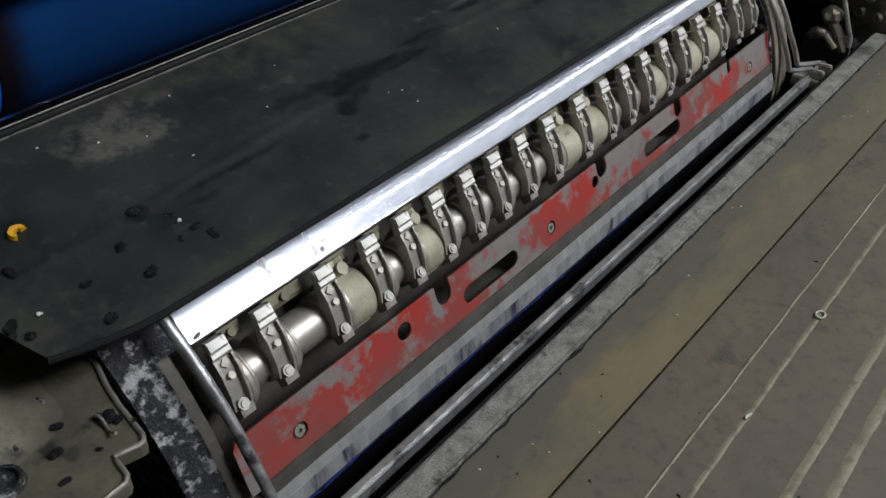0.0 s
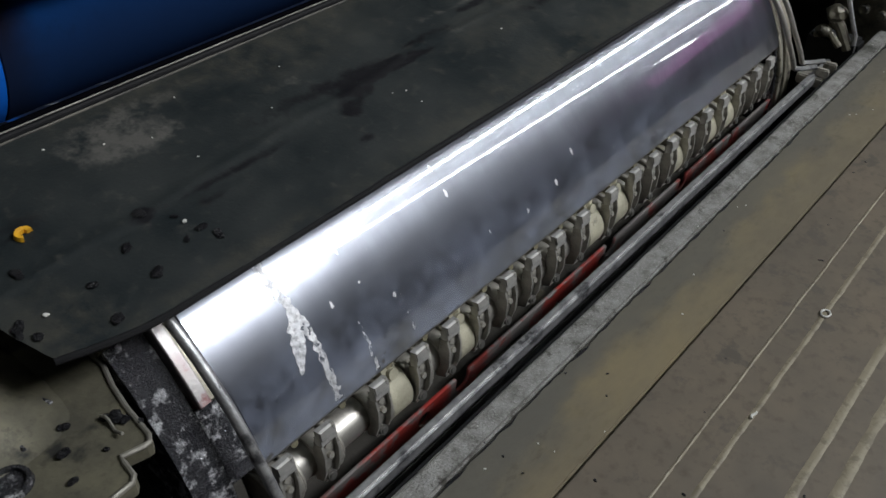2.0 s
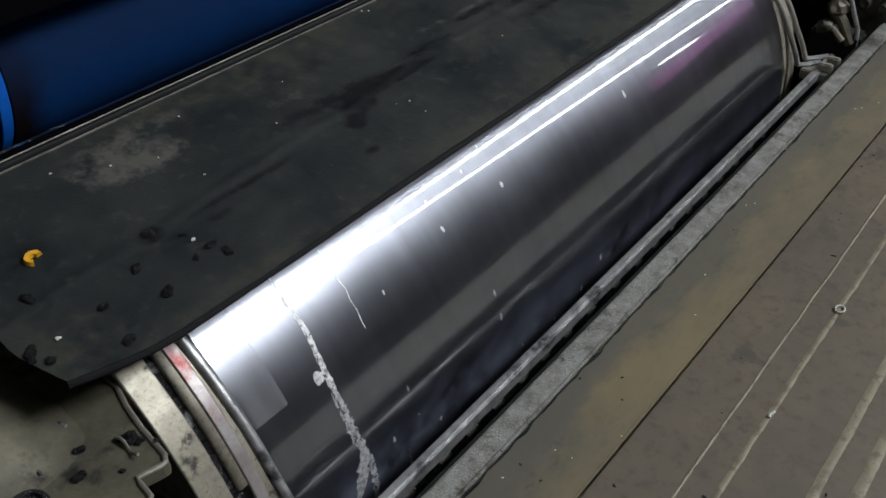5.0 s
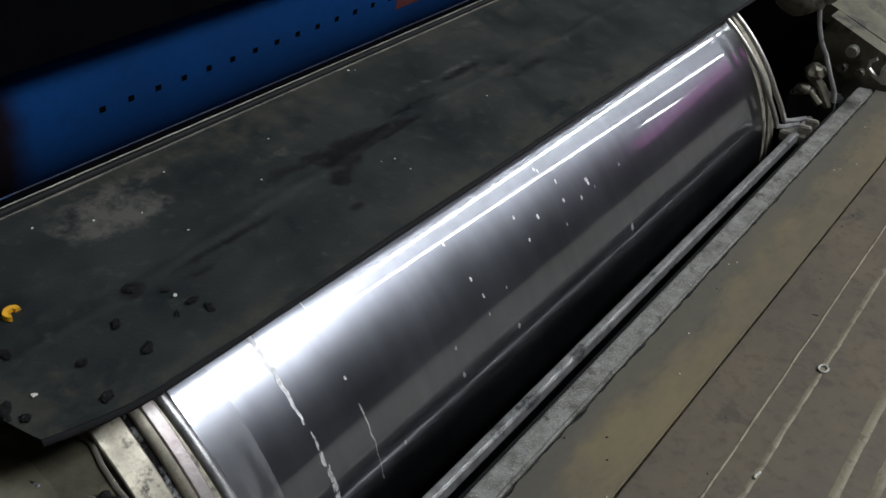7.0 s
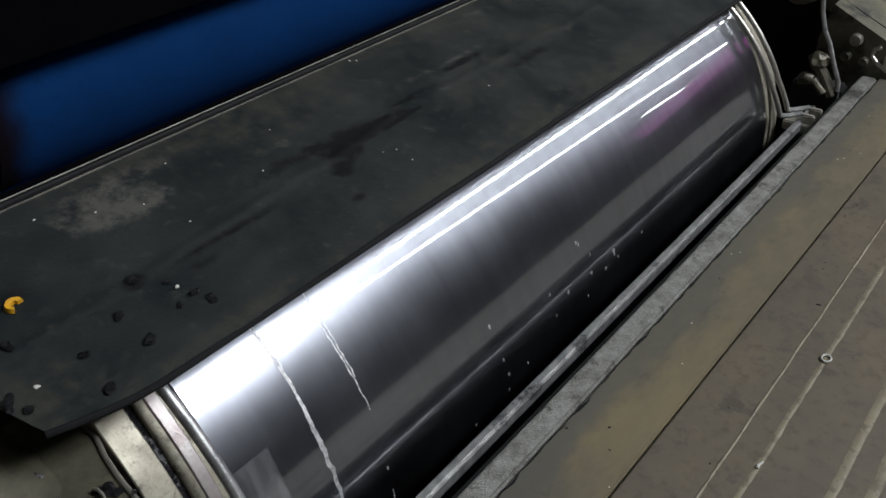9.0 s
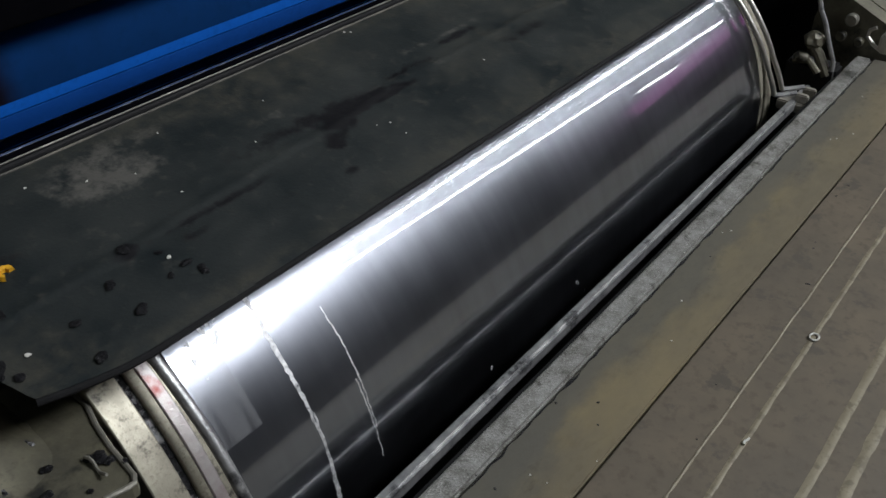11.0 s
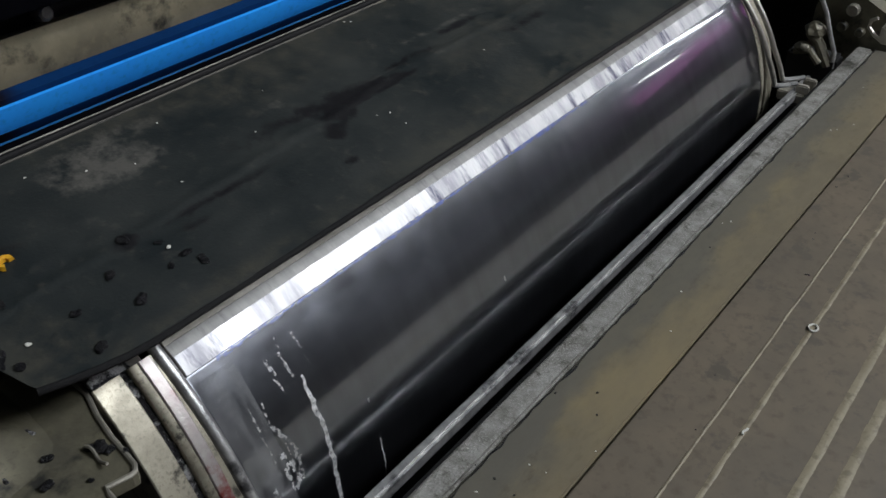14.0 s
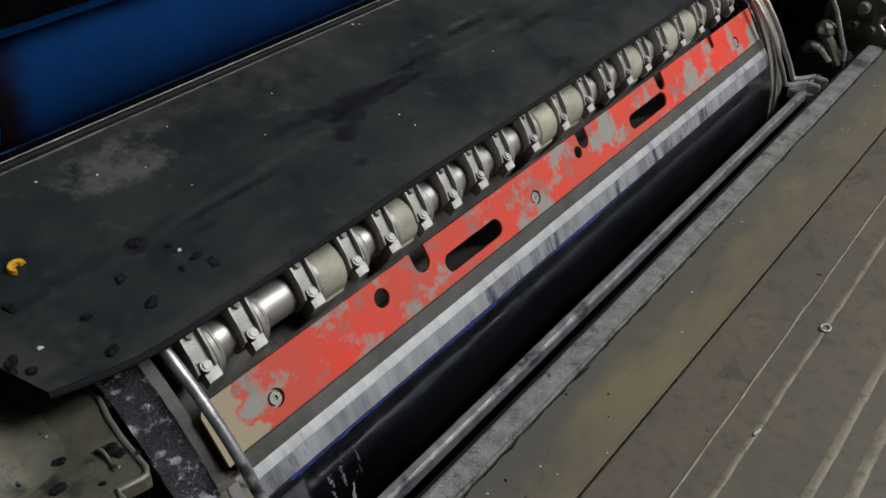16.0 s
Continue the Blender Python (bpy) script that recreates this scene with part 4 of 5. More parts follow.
# ---- surroundings of the cylinder ----
def build_housing():
    """The upper housing over the blanket cylinder and the panels that close the unit behind it, near-black to hold
    their shade.
    """
    thing = empty("press_housing", "upper housing of the printing unit, near-black for its unlit inside", "machine housing")
    part("upper_cover", box((-0.4, 0.6, 0.415), (1.9, 1.3, 1.5), 0.01), M_HOLE_UNLIT, thing)
    part("rear_panel", box((-0.4, 0.64, FLOOR), (1.9, 0.7, 0.41)), M_HOLE_UNLIT, thing)
    # Added plate and shelf: their black stands for unlit space above the blanket.
    part("nip_blackout", box((-0.299, 0.163, 0.3475), (1.6, 0.168, 0.47), 0.0015), M_HOLE_UNLIT, thing, "added black plate for the unlit space above the blanket")
    part("blackout_shelf", box((-0.299, 0.1685, 0.45), (1.6, 0.6, 0.456)), M_HOLE_UNLIT, thing)
    part("lower_panel", box((-0.3, 0.2, FLOOR), (1.6, 0.24, -0.06)), M_DARK, thing)
    part("end_panel", box((-0.36, 0.1, FLOOR), (-0.3, 0.64, 0.41)), M_DARK, thing)
    part("end_panel", box((1.62, 0.1, FLOOR), (1.68, 0.64, 0.41)), M_DARK, thing)


build_housing()


def build_opposite_unit():
    """The neighbouring unit across the gangway, known from its mirror image in the chrome."""
    thing = empty("printing_unit", "dark neighbouring printing unit with a pale trim bar", "machine", at=(0, 0, FLOOR))
    h = -FLOOR
    part("body", box((-1.5, -3.2, 0), (7.5, -2.3, h + 0.93), 0.02), M_DARK, thing)
    part("trim_bar", box((-1.5, -2.305, h + 0.425), (7.5, -2.27, h + 0.475), 0.006), M_GALV, thing, "pale grey trim bar")
    part("lower_trim_bar", box((-1.5, -2.305, h - 0.24), (7.5, -2.27, h - 0.2), 0.006), M_GALV, thing, "pale grey lower trim bar")


build_opposite_unit()


def build_board():
    """A magenta board leaning on a stand at the gangway's far end, known from its mirror image in the chrome."""
    thing = empty("display_board", "magenta board leaning on a dark stand", "board", at=(2.9, -1.3, FLOOR))
    tilt = look((0, 0, 0.6 - FLOOR), (0.86, -0.29, 0.6 - FLOOR - 0.43))
    bm = box((-0.38, -0.12, -0.006), (0.38, 0.12, 0.006), 0.003)
    bmesh.ops.transform(bm, matrix=tilt, verts=bm.verts)
    part("board", bm, M_MAGENTA, thing)
    part("post", box((0.03, -0.03, 0), (0.07, 0.01, 0.6 - FLOOR - 0.02), 0.004), M_DARK, thing)
    part("foot", box((-0.12, -0.16, 0), (0.2, 0.14, 0.012), 0.003), M_DARK, thing)


build_board()


def contour_slab(bm, pts, z0, z1):
    lo, hi = [bm.verts.new((x, y, z0)) for x, y in pts], [bm.verts.new((x, y, z1)) for x, y in pts]
    bm.faces.new(hi)
    bm.faces.new(lo[::-1])
    n = len(pts)
    for i in range(n):
        bm.faces.new((lo[i], lo[(i + 1) % n], hi[(i + 1) % n], hi[i]))


LIP = [(-0.0615, -0.168), (-0.0625, -0.186), (-0.070, -0.209), (-0.0755, -0.234), (-0.079, -0.258), (-0.0805, -0.268), (-0.084, -0.2735), (-0.088, -0.2735),
       (-0.1035, -0.2695), (-0.105, -0.276), (-0.107, -0.289), (-0.111, -0.2935), (-0.128, -0.2945), (-0.2, -0.297)]
SHELF = 0.2


def build_side_frame():
    thing = empty("side_frame", "oily olive cast-iron side frame littered with ink crumbs", "machine frame")
    bm = bmesh.new()
    contour_slab(bm, [(-0.0615, 0.1)] + LIP + [(-0.5, -0.3), (-0.5, 0.1)], SHELF - 0.011, SHELF)
    part("shelf", bm, M_FRAME, thing)
    points, faces = [], []
    nx, ny = 44, 70
    for i in range(nx + 1):
        for j in range(ny + 1):
            x, y = -0.36 + 0.268 * i / nx, -0.262 + 0.24 * j / ny
            rise = min(1.0, max(0.0, (y + 0.235) / 0.07))
            rise = rise * rise * (3 - 2 * rise)
            side = min(1.0, max(0.0, (-0.098 - x) / 0.05))
            top = 0.03 + 0.15 * max(0.0, y + 0.19)
            p = Vector((x, y, 0)) * 26
            h = rise * side * top + 0.0024 * side * rise * (noise.noise(p) + 0.6 * noise.noise(p * 2.3)) - 0.0015
            points.append((x, y, SHELF + h))
    for i in range(nx):
        for j in range(ny):
            k = i * (ny + 1) + j
            faces.append((k, k + ny + 1, k + ny + 2, k + 1))
    me = bpy.data.meshes.new("upper_casting")
    me.from_pydata(points, [], faces)
    me.materials.append(M_FRAME)
    me.polygons.foreach_set("use_smooth", [True] * len(faces))
    new("upper_casting", me).parent = thing
    part("lip", rod([(x - 0.001, y + 0.001, SHELF + 0.0006) for x, y in LIP], 0.0021, 8), M_LIP, thing, "bare rubbed metal lip", True)
    bm = bmesh.new()
    for c, r, h in (((-0.132, -0.13), 0.03, 0.012), ((-0.16, -0.1), 0.04, 0.016), ((-0.12, -0.165), 0.022, 0.006), ((-0.165, -0.175), 0.03, 0.008)):
        n, rings = 18, []
        for k in range(5):
            q = r * (1 - k / 5.0)
            hh = h * (1 - (1 - k / 5.0) ** 2) ** 0.5 if k else 0.0
            rings.append([bm.verts.new((c[0] + q * math.cos(2 * math.pi * i / n) * (1 + 0.2 * noise.noise((c[0] * 90, i * 0.7, k))),
                                        c[1] + q * math.sin(2 * math.pi * i / n), SHELF - 0.0005 + hh)) for i in range(n)])
        for a, b in zip(rings, rings[1:]):
            for i in range(n):
                bm.faces.new((a[i], a[(i + 1) % n], b[(i + 1) % n], b[i]))
        bm.faces.new(rings[-1])
    part("casting_boss", bm, M_FRAME, thing, smooth=True)
    bm = bmesh.new()
    for pts in ([(-0.1165, -0.155), (-0.1145, -0.168), (-0.1125, -0.18), (-0.109, -0.192)], [(-0.1145, -0.168), (-0.12, -0.176), (-0.1225, -0.181)], [(-0.143, -0.186), (-0.1435, -0.2), (-0.143, -0.217)]):
        rod([(x, y, SHELF + 0.0035) for x, y in pts], 0.0017, 6, bm)
    part("crack_ridge", bm, M_INKY, thing)
    bm = bmesh.new()
    add_box(bm, (-0.5, -0.31, FLOOR), (-0.14, 0.1, SHELF - 0.012))
    part("column", bm, M_DARK, thing)
    bm = bmesh.new()
    add_box(bm, (-0.3, -0.34, 0.06), (-0.085, -0.315, 0.12), 0.008)
    part("lower_rib", bm, M_FRAME, thing)
    bm = bmesh.new()
    n = 22
    for r0, r1 in ((0.011, 0.015),):
        q = [[bm.verts.new((-0.163 + r * math.cos(2 * math.pi * i / n), -0.233 + r * math.sin(2 * math.pi * i / n), z)) for i in range(n)]
             for r, z in ((r1, SHELF), (r1 - 0.001, SHELF + 0.004), (r0, SHELF + 0.004), (r0, SHELF + 0.0008))]
        for u, v in zip(q, q[1:]):
            for i in range(n):
                bm.faces.new((u[i], u[(i + 1) % n], v[(i + 1) % n], v[i]))
        bm.faces.new(q[-1])
    part("oil_hole", bm, M_INKY, thing, smooth=True)


build_side_frame()


def build_far_frame():
    thing = empty("side_frame", "dark olive side frame at the drive side with bolts", "machine frame")
    bm = bmesh.new()
    a = [(-0.60, FLOOR), (-0.60, 0.02), (-0.40, 0.02), (-0.392, 0.106), (-0.277, 0.162), (-0.262, 0.1), (-0.262, FLOOR)]
    f, g = [bm.verts.new((1.305, y, z)) for y, z in a], [bm.verts.new((1.345, y, z)) for y, z in a]
    bm.faces.new(f)
    bm.faces.new(g[::-1])
    for i in range(len(a)):
        bm.faces.new((f[i], f[(i + 1) % len(a)], g[(i + 1) % len(a)], g[i]))
    part("cheek", bm, M_FRAME, thing)
    bm = bmesh.new()
    vs = [bm.verts.new(p) for p in ((1.346, -0.42, 0.095), (1.346, -0.25, 0.175), (1.9, -0.25, 0.175), (1.9, -0.42, 0.095), (1.346, -0.42, 0.06), (1.346, -0.25, 0.14), (1.9, -0.25, 0.14), (1.9, -0.42, 0.06))]
    for q in ((0, 1, 2, 3), (4, 5, 6, 7), (0, 1, 5, 4), (2, 3, 7, 6), (1, 2, 6, 5), (0, 3, 7, 4)):
        bm.faces.new([vs[i] for i in q])
    part("top_flange", bm, M_FRAME, thing)
    # Solid black slab in place of the shaded hollow behind the cheek.
    part("recess_dark", box((1.36, -0.262, FLOOR), (1.4, 0.6, 0.3)), M_BLACK, thing)
    for y, z, r in ((-0.325, 0.11, 0.011), (-0.314, 0.079, 0.009), (-0.345, 0.075, 0.008)):
        bm = bmesh.new()
        n = 12
        q = [[bm.verts.new((x, y + k * math.cos(2 * math.pi * i / n), z + k * math.sin(2 * math.pi * i / n))) for i in range(n)] for x, k in ((1.306, r), (1.296, r), (1.294, r * 0.8))]
        for u, v in zip(q, q[1:]):
            for i in range(n):
                bm.faces.new((u[i], u[(i + 1) % n], v[(i + 1) % n], v[i]))
        bm.faces.new(q[-1])
        part("bolt", bm, M_LIP if r > 0.01 else M_FRAME, thing, smooth=True)


build_far_frame()


def lump(bm, c, size, seed, n=3):
    made = bmesh.ops.create_icosphere(bm, subdivisions=n, radius=1.0)["verts"]
    for v in made:
        k = 1 + 0.28 * noise.noise(v.co * 1.7 + Vector((seed, 0, 0)))
        v.co = Vector((c[0] + v.co.x * size[0] * k, c[1] + v.co.y * size[1] * k, c[2] + v.co.z * size[2] * k))


M_OLIVE_DARK = material("greasy casting", (0.2, 0.185, 0.14), (0.1, 0.094, 0.075), 0.4, 0.3, 50, 0.4, (0.02, 0.02, 0.018), 40, 0.58, 0.1)


def build_linkage():
    thing = empty("linkage", "greasy cast linkage with a cable at the drive side", "machine linkage")
    bm = bmesh.new()
    lump(bm, (1.2, -0.247, 0.225), (0.03, 0.042, 0.034), 3)
    lump(bm, (1.22, -0.285, 0.235), (0.03, 0.028, 0.026), 5)
    part("cast_arm", bm, M_OLIVE_DARK, thing, smooth=True)
    part("cable", rod([(1.2, -0.282, 0.215), (1.2, -0.288, 0.18), (1.2, -0.298, 0.15), (1.2, -0.309, 0.132), (1.2, -0.322, 0.1), (1.2, -0.336, 0.07), (1.2, -0.338, 0.04)], 0.004, 8), M_RAIL, thing, "grey cable", True)
    bm = bmesh.new()
    lump(bm, (1.2, -0.298, 0.1), (0.016, 0.016, 0.014), 8)
    lump(bm, (1.19, -0.287, 0.072), (0.012, 0.013, 0.01), 9, 2)
    rod([(1.2, -0.29, 0.1), (1.2, -0.31, 0.078), (1.2, -0.33, 0.045)], 0.009, 10, bm)
    rod([(1.19, -0.275, 0.062), (1.19, -0.30, 0.068), (1.19, -0.318, 0.05)], 0.006, 8, bm)
    part("knuckle", bm, M_OLIVE_DARK, thing, smooth=True)
    part("hook", rod([(1.22, -0.383, 0.134), (1.22, -0.374, 0.128), (1.22, -0.373, 0.117), (1.22, -0.385, 0.105), (1.22, -0.398, 0.098), (1.22, -0.412, 0.104)], 0.0032, 8), M_BRIGHT, thing, "bright wire hook", True)
    bm = bmesh.new()
    add_box(bm, (1.2, -0.42, 0.1), (1.235, -0.395, 0.13), 0.004)
    part("clip", bm, M_BRIGHT, thing)
    part("post", box((1.195, -0.345, -0.3), (1.235, -0.262, 0.06), 0.005), M_DARK, thing)


build_linkage()


def build_guard_rod(points, label, bracket):
    thing = empty("guard_rod", label, "guard rod", "guard rods at the cylinder ends")
    path = []
    for (x0, r0, a0), (x1, r1, a1) in zip(points, points[1:]):
        for k in range(6):
            f = k / 6
            path.append(polar(x0 + (x1 - x0) * f, r0 + (r1 - r0) * f, a0 + (a1 - a0) * f))
    path.append(polar(*points[-1]))
    part("rod", rod(path, 0.0048 if bracket else 0.0041, 12), M_RAIL if bracket else M_BRIGHT, thing, smooth=True)
    x, r, a = points[-1]
    bm = bmesh.new()
    p = Vector(polar(x, r, a))
    q = p + Vector((0.02, -0.028, 0.004))
    rod([p, p + Vector((0.006, -0.008, 0.0)), q], 0.004, 8, bm)
    part("foot", bm, M_RAIL, thing, smooth=True)


build_guard_rod([(-0.017, 0.300, 36), (-0.0165, 0.308, 43), (-0.0155, 0.309, 50), (-0.0145, 0.310, 58), (-0.014, 0.310, 66), (-0.011, 0.310, 76), (-0.004, 0.310, 92)], "bent steel guard rod round the cylinder's end", True)
build_guard_rod([(1.052, 0.294, 34), (1.056, 0.297, 42), (1.062, 0.297, 57), (1.071, 0.297, 69), (1.090, 0.300, 80)], "bright bent guard rod round the drive end", False)
build_guard_rod([(1.018, 0.294, 34), (1.024, 0.297, 42), (1.034, 0.297, 58), (1.045, 0.297, 70), (1.062, 0.298, 80)], "bright bent guard rod round the drive end", False)


def build_rod_bracket():
    thing = empty("rod_bracket", "small steel bracket holding the guard rods", "bracket")
    bm = bmesh.new()
    add_box(bm, (1.085, -0.335, 0.02), (1.125, -0.292, 0.036), 0.002)
    add_box(bm, (1.09, -0.338, 0.036), (1.10, -0.318, 0.05), 0.002)
    add_box(bm, (1.11, -0.342, 0.036), (1.12, -0.322, 0.054), 0.002)
    part("plate", bm, M_CAST, thing)
    part("leg", box((1.08, -0.33, -0.3), (1.13, -0.3, 0.0195), 0.002), M_DARK, thing)


build_rod_bracket()


# ---- dried gum and ink on the jacket ----
def ribbon(path, cyl, name, mat, density=0.15, lift=0.00018, seed=0.0, label=""):
    """A lacy film on the jacket along (x, local angle, width) with a ragged outline."""
    bm = bmesh.new()
    rows = []
    for (x0, a0, w0), (x1, a1, w1) in zip(path, path[1:]):
        n = max(2, int(abs(a1 - a0) / 0.35))
        for k in range(n):
            f = k / n
            rows.append((x0 + (x1 - x0) * f, a0 + (a1 - a0) * f, w0 + (w1 - w0) * f))
    grid = []
    for x, a, w in rows:
        wob = 0.0016 * noise.noise((a * 0.45, seed, 1))
        k1, k2 = 1 + 0.7 * noise.noise((a * 0.9, seed, 5)), 1 + 0.7 * noise.noise((a * 0.9, seed, 9))
        m = 8 if w < 0.02 else 40
        grid.append([bm.verts.new(polar(x + wob + w * (j / m - 0.5) * (k1 if j < m / 2 else k2), R + lift, a)) for j in range(m + 1)])
    for i in range(len(grid) - 1):
        a, b = grid[i], grid[i + 1]
        for j in range(len(a) - 1):
            x, ang = a[j].co.x, rows[i][1]
            if noise.noise((x * 260, ang * 0.9, seed + 3)) + 0.5 * noise.noise((x * 700, ang * 2.6, seed)) > -0.55 + density * 4:
                continue
            bm.faces.new((a[j], a[j + 1], b[j + 1], b[j]))
    bmesh.ops.delete(bm, geom=[v for v in bm.verts if not v.link_faces], context="VERTS")
    return part(name, bm, mat, cyl, label)


def build_films(cyl):
    W = 0.001
    ribbon([(0.0905, -3, 9 * W), (0.091, -8, 8 * W), (0.092, -15, 7 * W), (0.089, -20, 9 * W), (0.083, -26, 10 * W), (0.081, -34, 8 * W), (0.082, -40, 6 * W), (0.086, -49, 5 * W), (0.085, -55, 4 * W), (0.086, -61, 1.5 * W)],
           cyl, "gum_streak", M_GUM, 0.21, seed=1.0, label="long dried white gum streak")
    ribbon([(0.083, -62, 2 * W), (0.083, -70, 4 * W), (0.0825, -78, 5 * W), (0.084, -88, 3 * W), (0.086, -96, 1.5 * W)], cyl, "gum_streak", M_GUM, 0.3, seed=2.0)
    ribbon([(0.084, -88, 1.5 * W), (0.083, -99, 3.5 * W), (0.082, -108, 4.5 * W), (0.084, -115, 4.5 * W), (0.086, -122, 4 * W), (0.085, -127, 5 * W), (0.087, -133, 2 * W)], cyl, "gum_streak", M_GUM, 0.27, seed=3.0)
    ribbon([(0.088, -24, 5 * W), (0.082, -19, 15 * W), (0.074, -15, 14 * W), (0.0675, -11, 2 * W)], cyl, "gum_patch", M_GUM, 0.36, 0.0003, 4.0, "pointed white gum patch")
    ribbon([(0.140, -2.5, 5 * W), (0.140, -9, 4 * W), (0.140, -14, 1.5 * W)], cyl, "gum_streak", M_GUM, 0.12, seed=5.0)
    ribbon([(0.195, -3, 4 * W), (0.194, -9, 3 * W), (0.193, -13, 1 * W)], cyl, "gum_streak", M_GUM, 0.05, seed=6.0)
    ribbon([(0.138, -42, 0.9 * W), (0.140, -51, 1.1 * W), (0.140, -59, 1.2 * W)], cyl, "gum_streak", M_GUM, 0.3, seed=7.0)
    ribbon([(0.142, -77, 1.2 * W), (0.140, -85, 1.4 * W), (0.138, -96, 1.4 * W)], cyl, "gum_streak", M_GUM, 0.3, seed=8.0)
    ribbon([(0.142, -84, 1.4 * W), (0.142, -103, 1.6 * W), (0.140, -111, 1.2 * W)], cyl, "gum_streak", M_GUM, 0.3, seed=9.0)
    ribbon([(0.039, -124, 5 * W), (0.041, -119, 12 * W), (0.045, -114.5, 13 * W)], cyl, "gum_patch", M_GUM, 0.13, 0.0002, 10.0)
    ribbon([(0.021, -120, 3 * W), (0.02, -116, 6 * W), (0.019, -111, 3 * W)], cyl, "gum_patch", M_GUM, 0.08, 0.0002, 11.0)
    rng = random.Random(5)
    spots = [(0.493, -15.3), (0.329, -11.5), (0.393, -10.0), (0.451, -11.5), (0.568, -9.6), (0.123, -18.6), (0.159, -19.1), (0.187, -13.1), (0.154, -26.1),
             (0.173, -45.3), (0.329, -55.5), (0.269, -48.2), (0.269, -54.5), (0.367, -48.2), (0.297, -29.7), (0.298, -23.7), (0.62, -47.7), (0.324, -64.3),
             (0.33, -59.7), (0.366, -57.8), (0.139, -64.1), (0.561, -65.7), (0.539, -63.4), (0.421, -69.4), (0.427, -63.1), (0.489, -75.6), (0.315, -73.7), (0.356, -120.9), (0.139, -120.0), (0.493, -74.9), (0.51, -70.3), (0.507, -65.7), (0.559, -66.5), (0.57, -63.6), (0.456, -66.2), (0.632, -64.3), (0.496, -60.5)]
    for x, a in spots:
        n = 9
        r, l = rng.uniform(0.0012, 0.0024), rng.uniform(1.2, 2.6)
        bm = bmesh.new()
        bm.faces.new([bm.verts.new(polar(x + r * k * math.cos(2 * math.pi * i / n), R + 0.0002, a + math.degrees(r * l * k * math.sin(2 * math.pi * i / n) / R)))
                      for i, k in ((i, rng.uniform(0.6, 1.2)) for i in range(n))])
        part("gum_fleck", bm, M_GUM, cyl)
    for x, a, r in ((0.009, -2.6, 0.004), (0.052, -3.3, 0.0012), (0.063, -4.0, 0.0012), (0.062, -3.2, 0.001), (0.07, -3.3, 0.0014), (0.06, -2.4, 0.0012), (0.08, -2.7, 0.0012), (0.082, -3.4, 0.001), (0.093, -2.9, 0.0013),
                    (0.148, -3.4, 0.003), (0.153, -4.6, 0.0016), (0.159, -7.2, 0.0015), (0.142, -2.6, 0.002), (0.165, -5.5, 0.001), (0.254, -2.6, 0.0018), (0.44, -4.2, 0.0022), (0.448, -3.6, 0.0012),
                    (0.586, -4.7, 0.0022), (0.673, -2.4, 0.002), (0.36, -3.2, 0.0013), (0.51, -2.8, 0.0014), (0.75, -3.4, 0.0018)):
        n = 8
        bm = bmesh.new()
        bm.faces.new([bm.verts.new(polar(x + r * k * math.cos(2 * math.pi * i / n), R + 0.00022, a + math.degrees(0.8 * r * k * math.sin(2 * math.pi * i / n) / R)))
                      for i, k in ((i, rng.uniform(0.45, 1.25)) for i in range(n))])
        part("chip", bm, M_CHIP, cyl)
    for a0, a1, x1 in ((-84, -40, 0.0385), (-142, -100, 0.04)):
        part("edge_haze", shell(a0, a1, R + 0.00005, R + 0.0001, 0.003, x1, 1.5), M_HAZE, cyl, "thin streaky haze of dried gum")
    for k, path in enumerate(([(0.08, -141, 4 * W), (0.078, -137, 4 * W), (0.079, -133, 3 * W)], [(0.064, -139, 3 * W), (0.065, -135, 5 * W), (0.066, -132, 3 * W)], [(0.042, -133, 4 * W), (0.043, -128, 5 * W), (0.05, -123, 4 * W)],
                              [(0.05, -124, 7 * W), (0.05, -120, 10 * W), (0.048, -116, 5 * W)], [(0.03, -134, 2 * W), (0.031, -122, 2 * W)], [(0.098, -140, 2 * W), (0.1, -133, 1.5 * W)])):
        ribbon(path, cyl, "gum_streak", M_GUM_THIN, 0.12, 0.0002, 20.0 + k)
    bm = bmesh.new()
    n = 16
    bm.faces.new([bm.verts.new(polar(0.074 + 0.0062 * k * math.cos(2 * math.pi * i / n), R + 0.00025, -40.2 + math.degrees(0.0062 * k * math.sin(2 * math.pi * i / n) / R)))
                  for i, k in ((i, rng.uniform(0.8, 1.1)) for i in range(n))])
    part("gum_blob", bm, M_GUM, cyl)


build_films(cylinder)


# ---- litter ----
def build_flake(name, m, size, mat, label, category, seed, flat=0.45, group=""):
    bm = bmesh.new()
    rng = random.Random(seed)
    for k in range(rng.choice((2, 3))):
        c = (rng.uniform(-0.5, 0.5) * size if k else 0, rng.uniform(-0.4, 0.4) * size if k else 0, size * flat * 0.5)
        lump(bm, c, (size * rng.uniform(0.45, 0.7), size * rng.uniform(0.3, 0.55), size * flat * rng.uniform(0.5, 0.7)), seed * 3.1 + k, 2)
    for v in bm.verts:
        v.co += Vector((noise.noise(v.co * 900), noise.noise(v.co * 900 + Vector((5, 0, 0))), 0)) * size * 0.18
        v.co.z = max(v.co.z, 0.0)
    ob = part(name, bm, mat, smooth=False)
    ob.matrix_basis = m
    return tagged(ob, label, category, group)


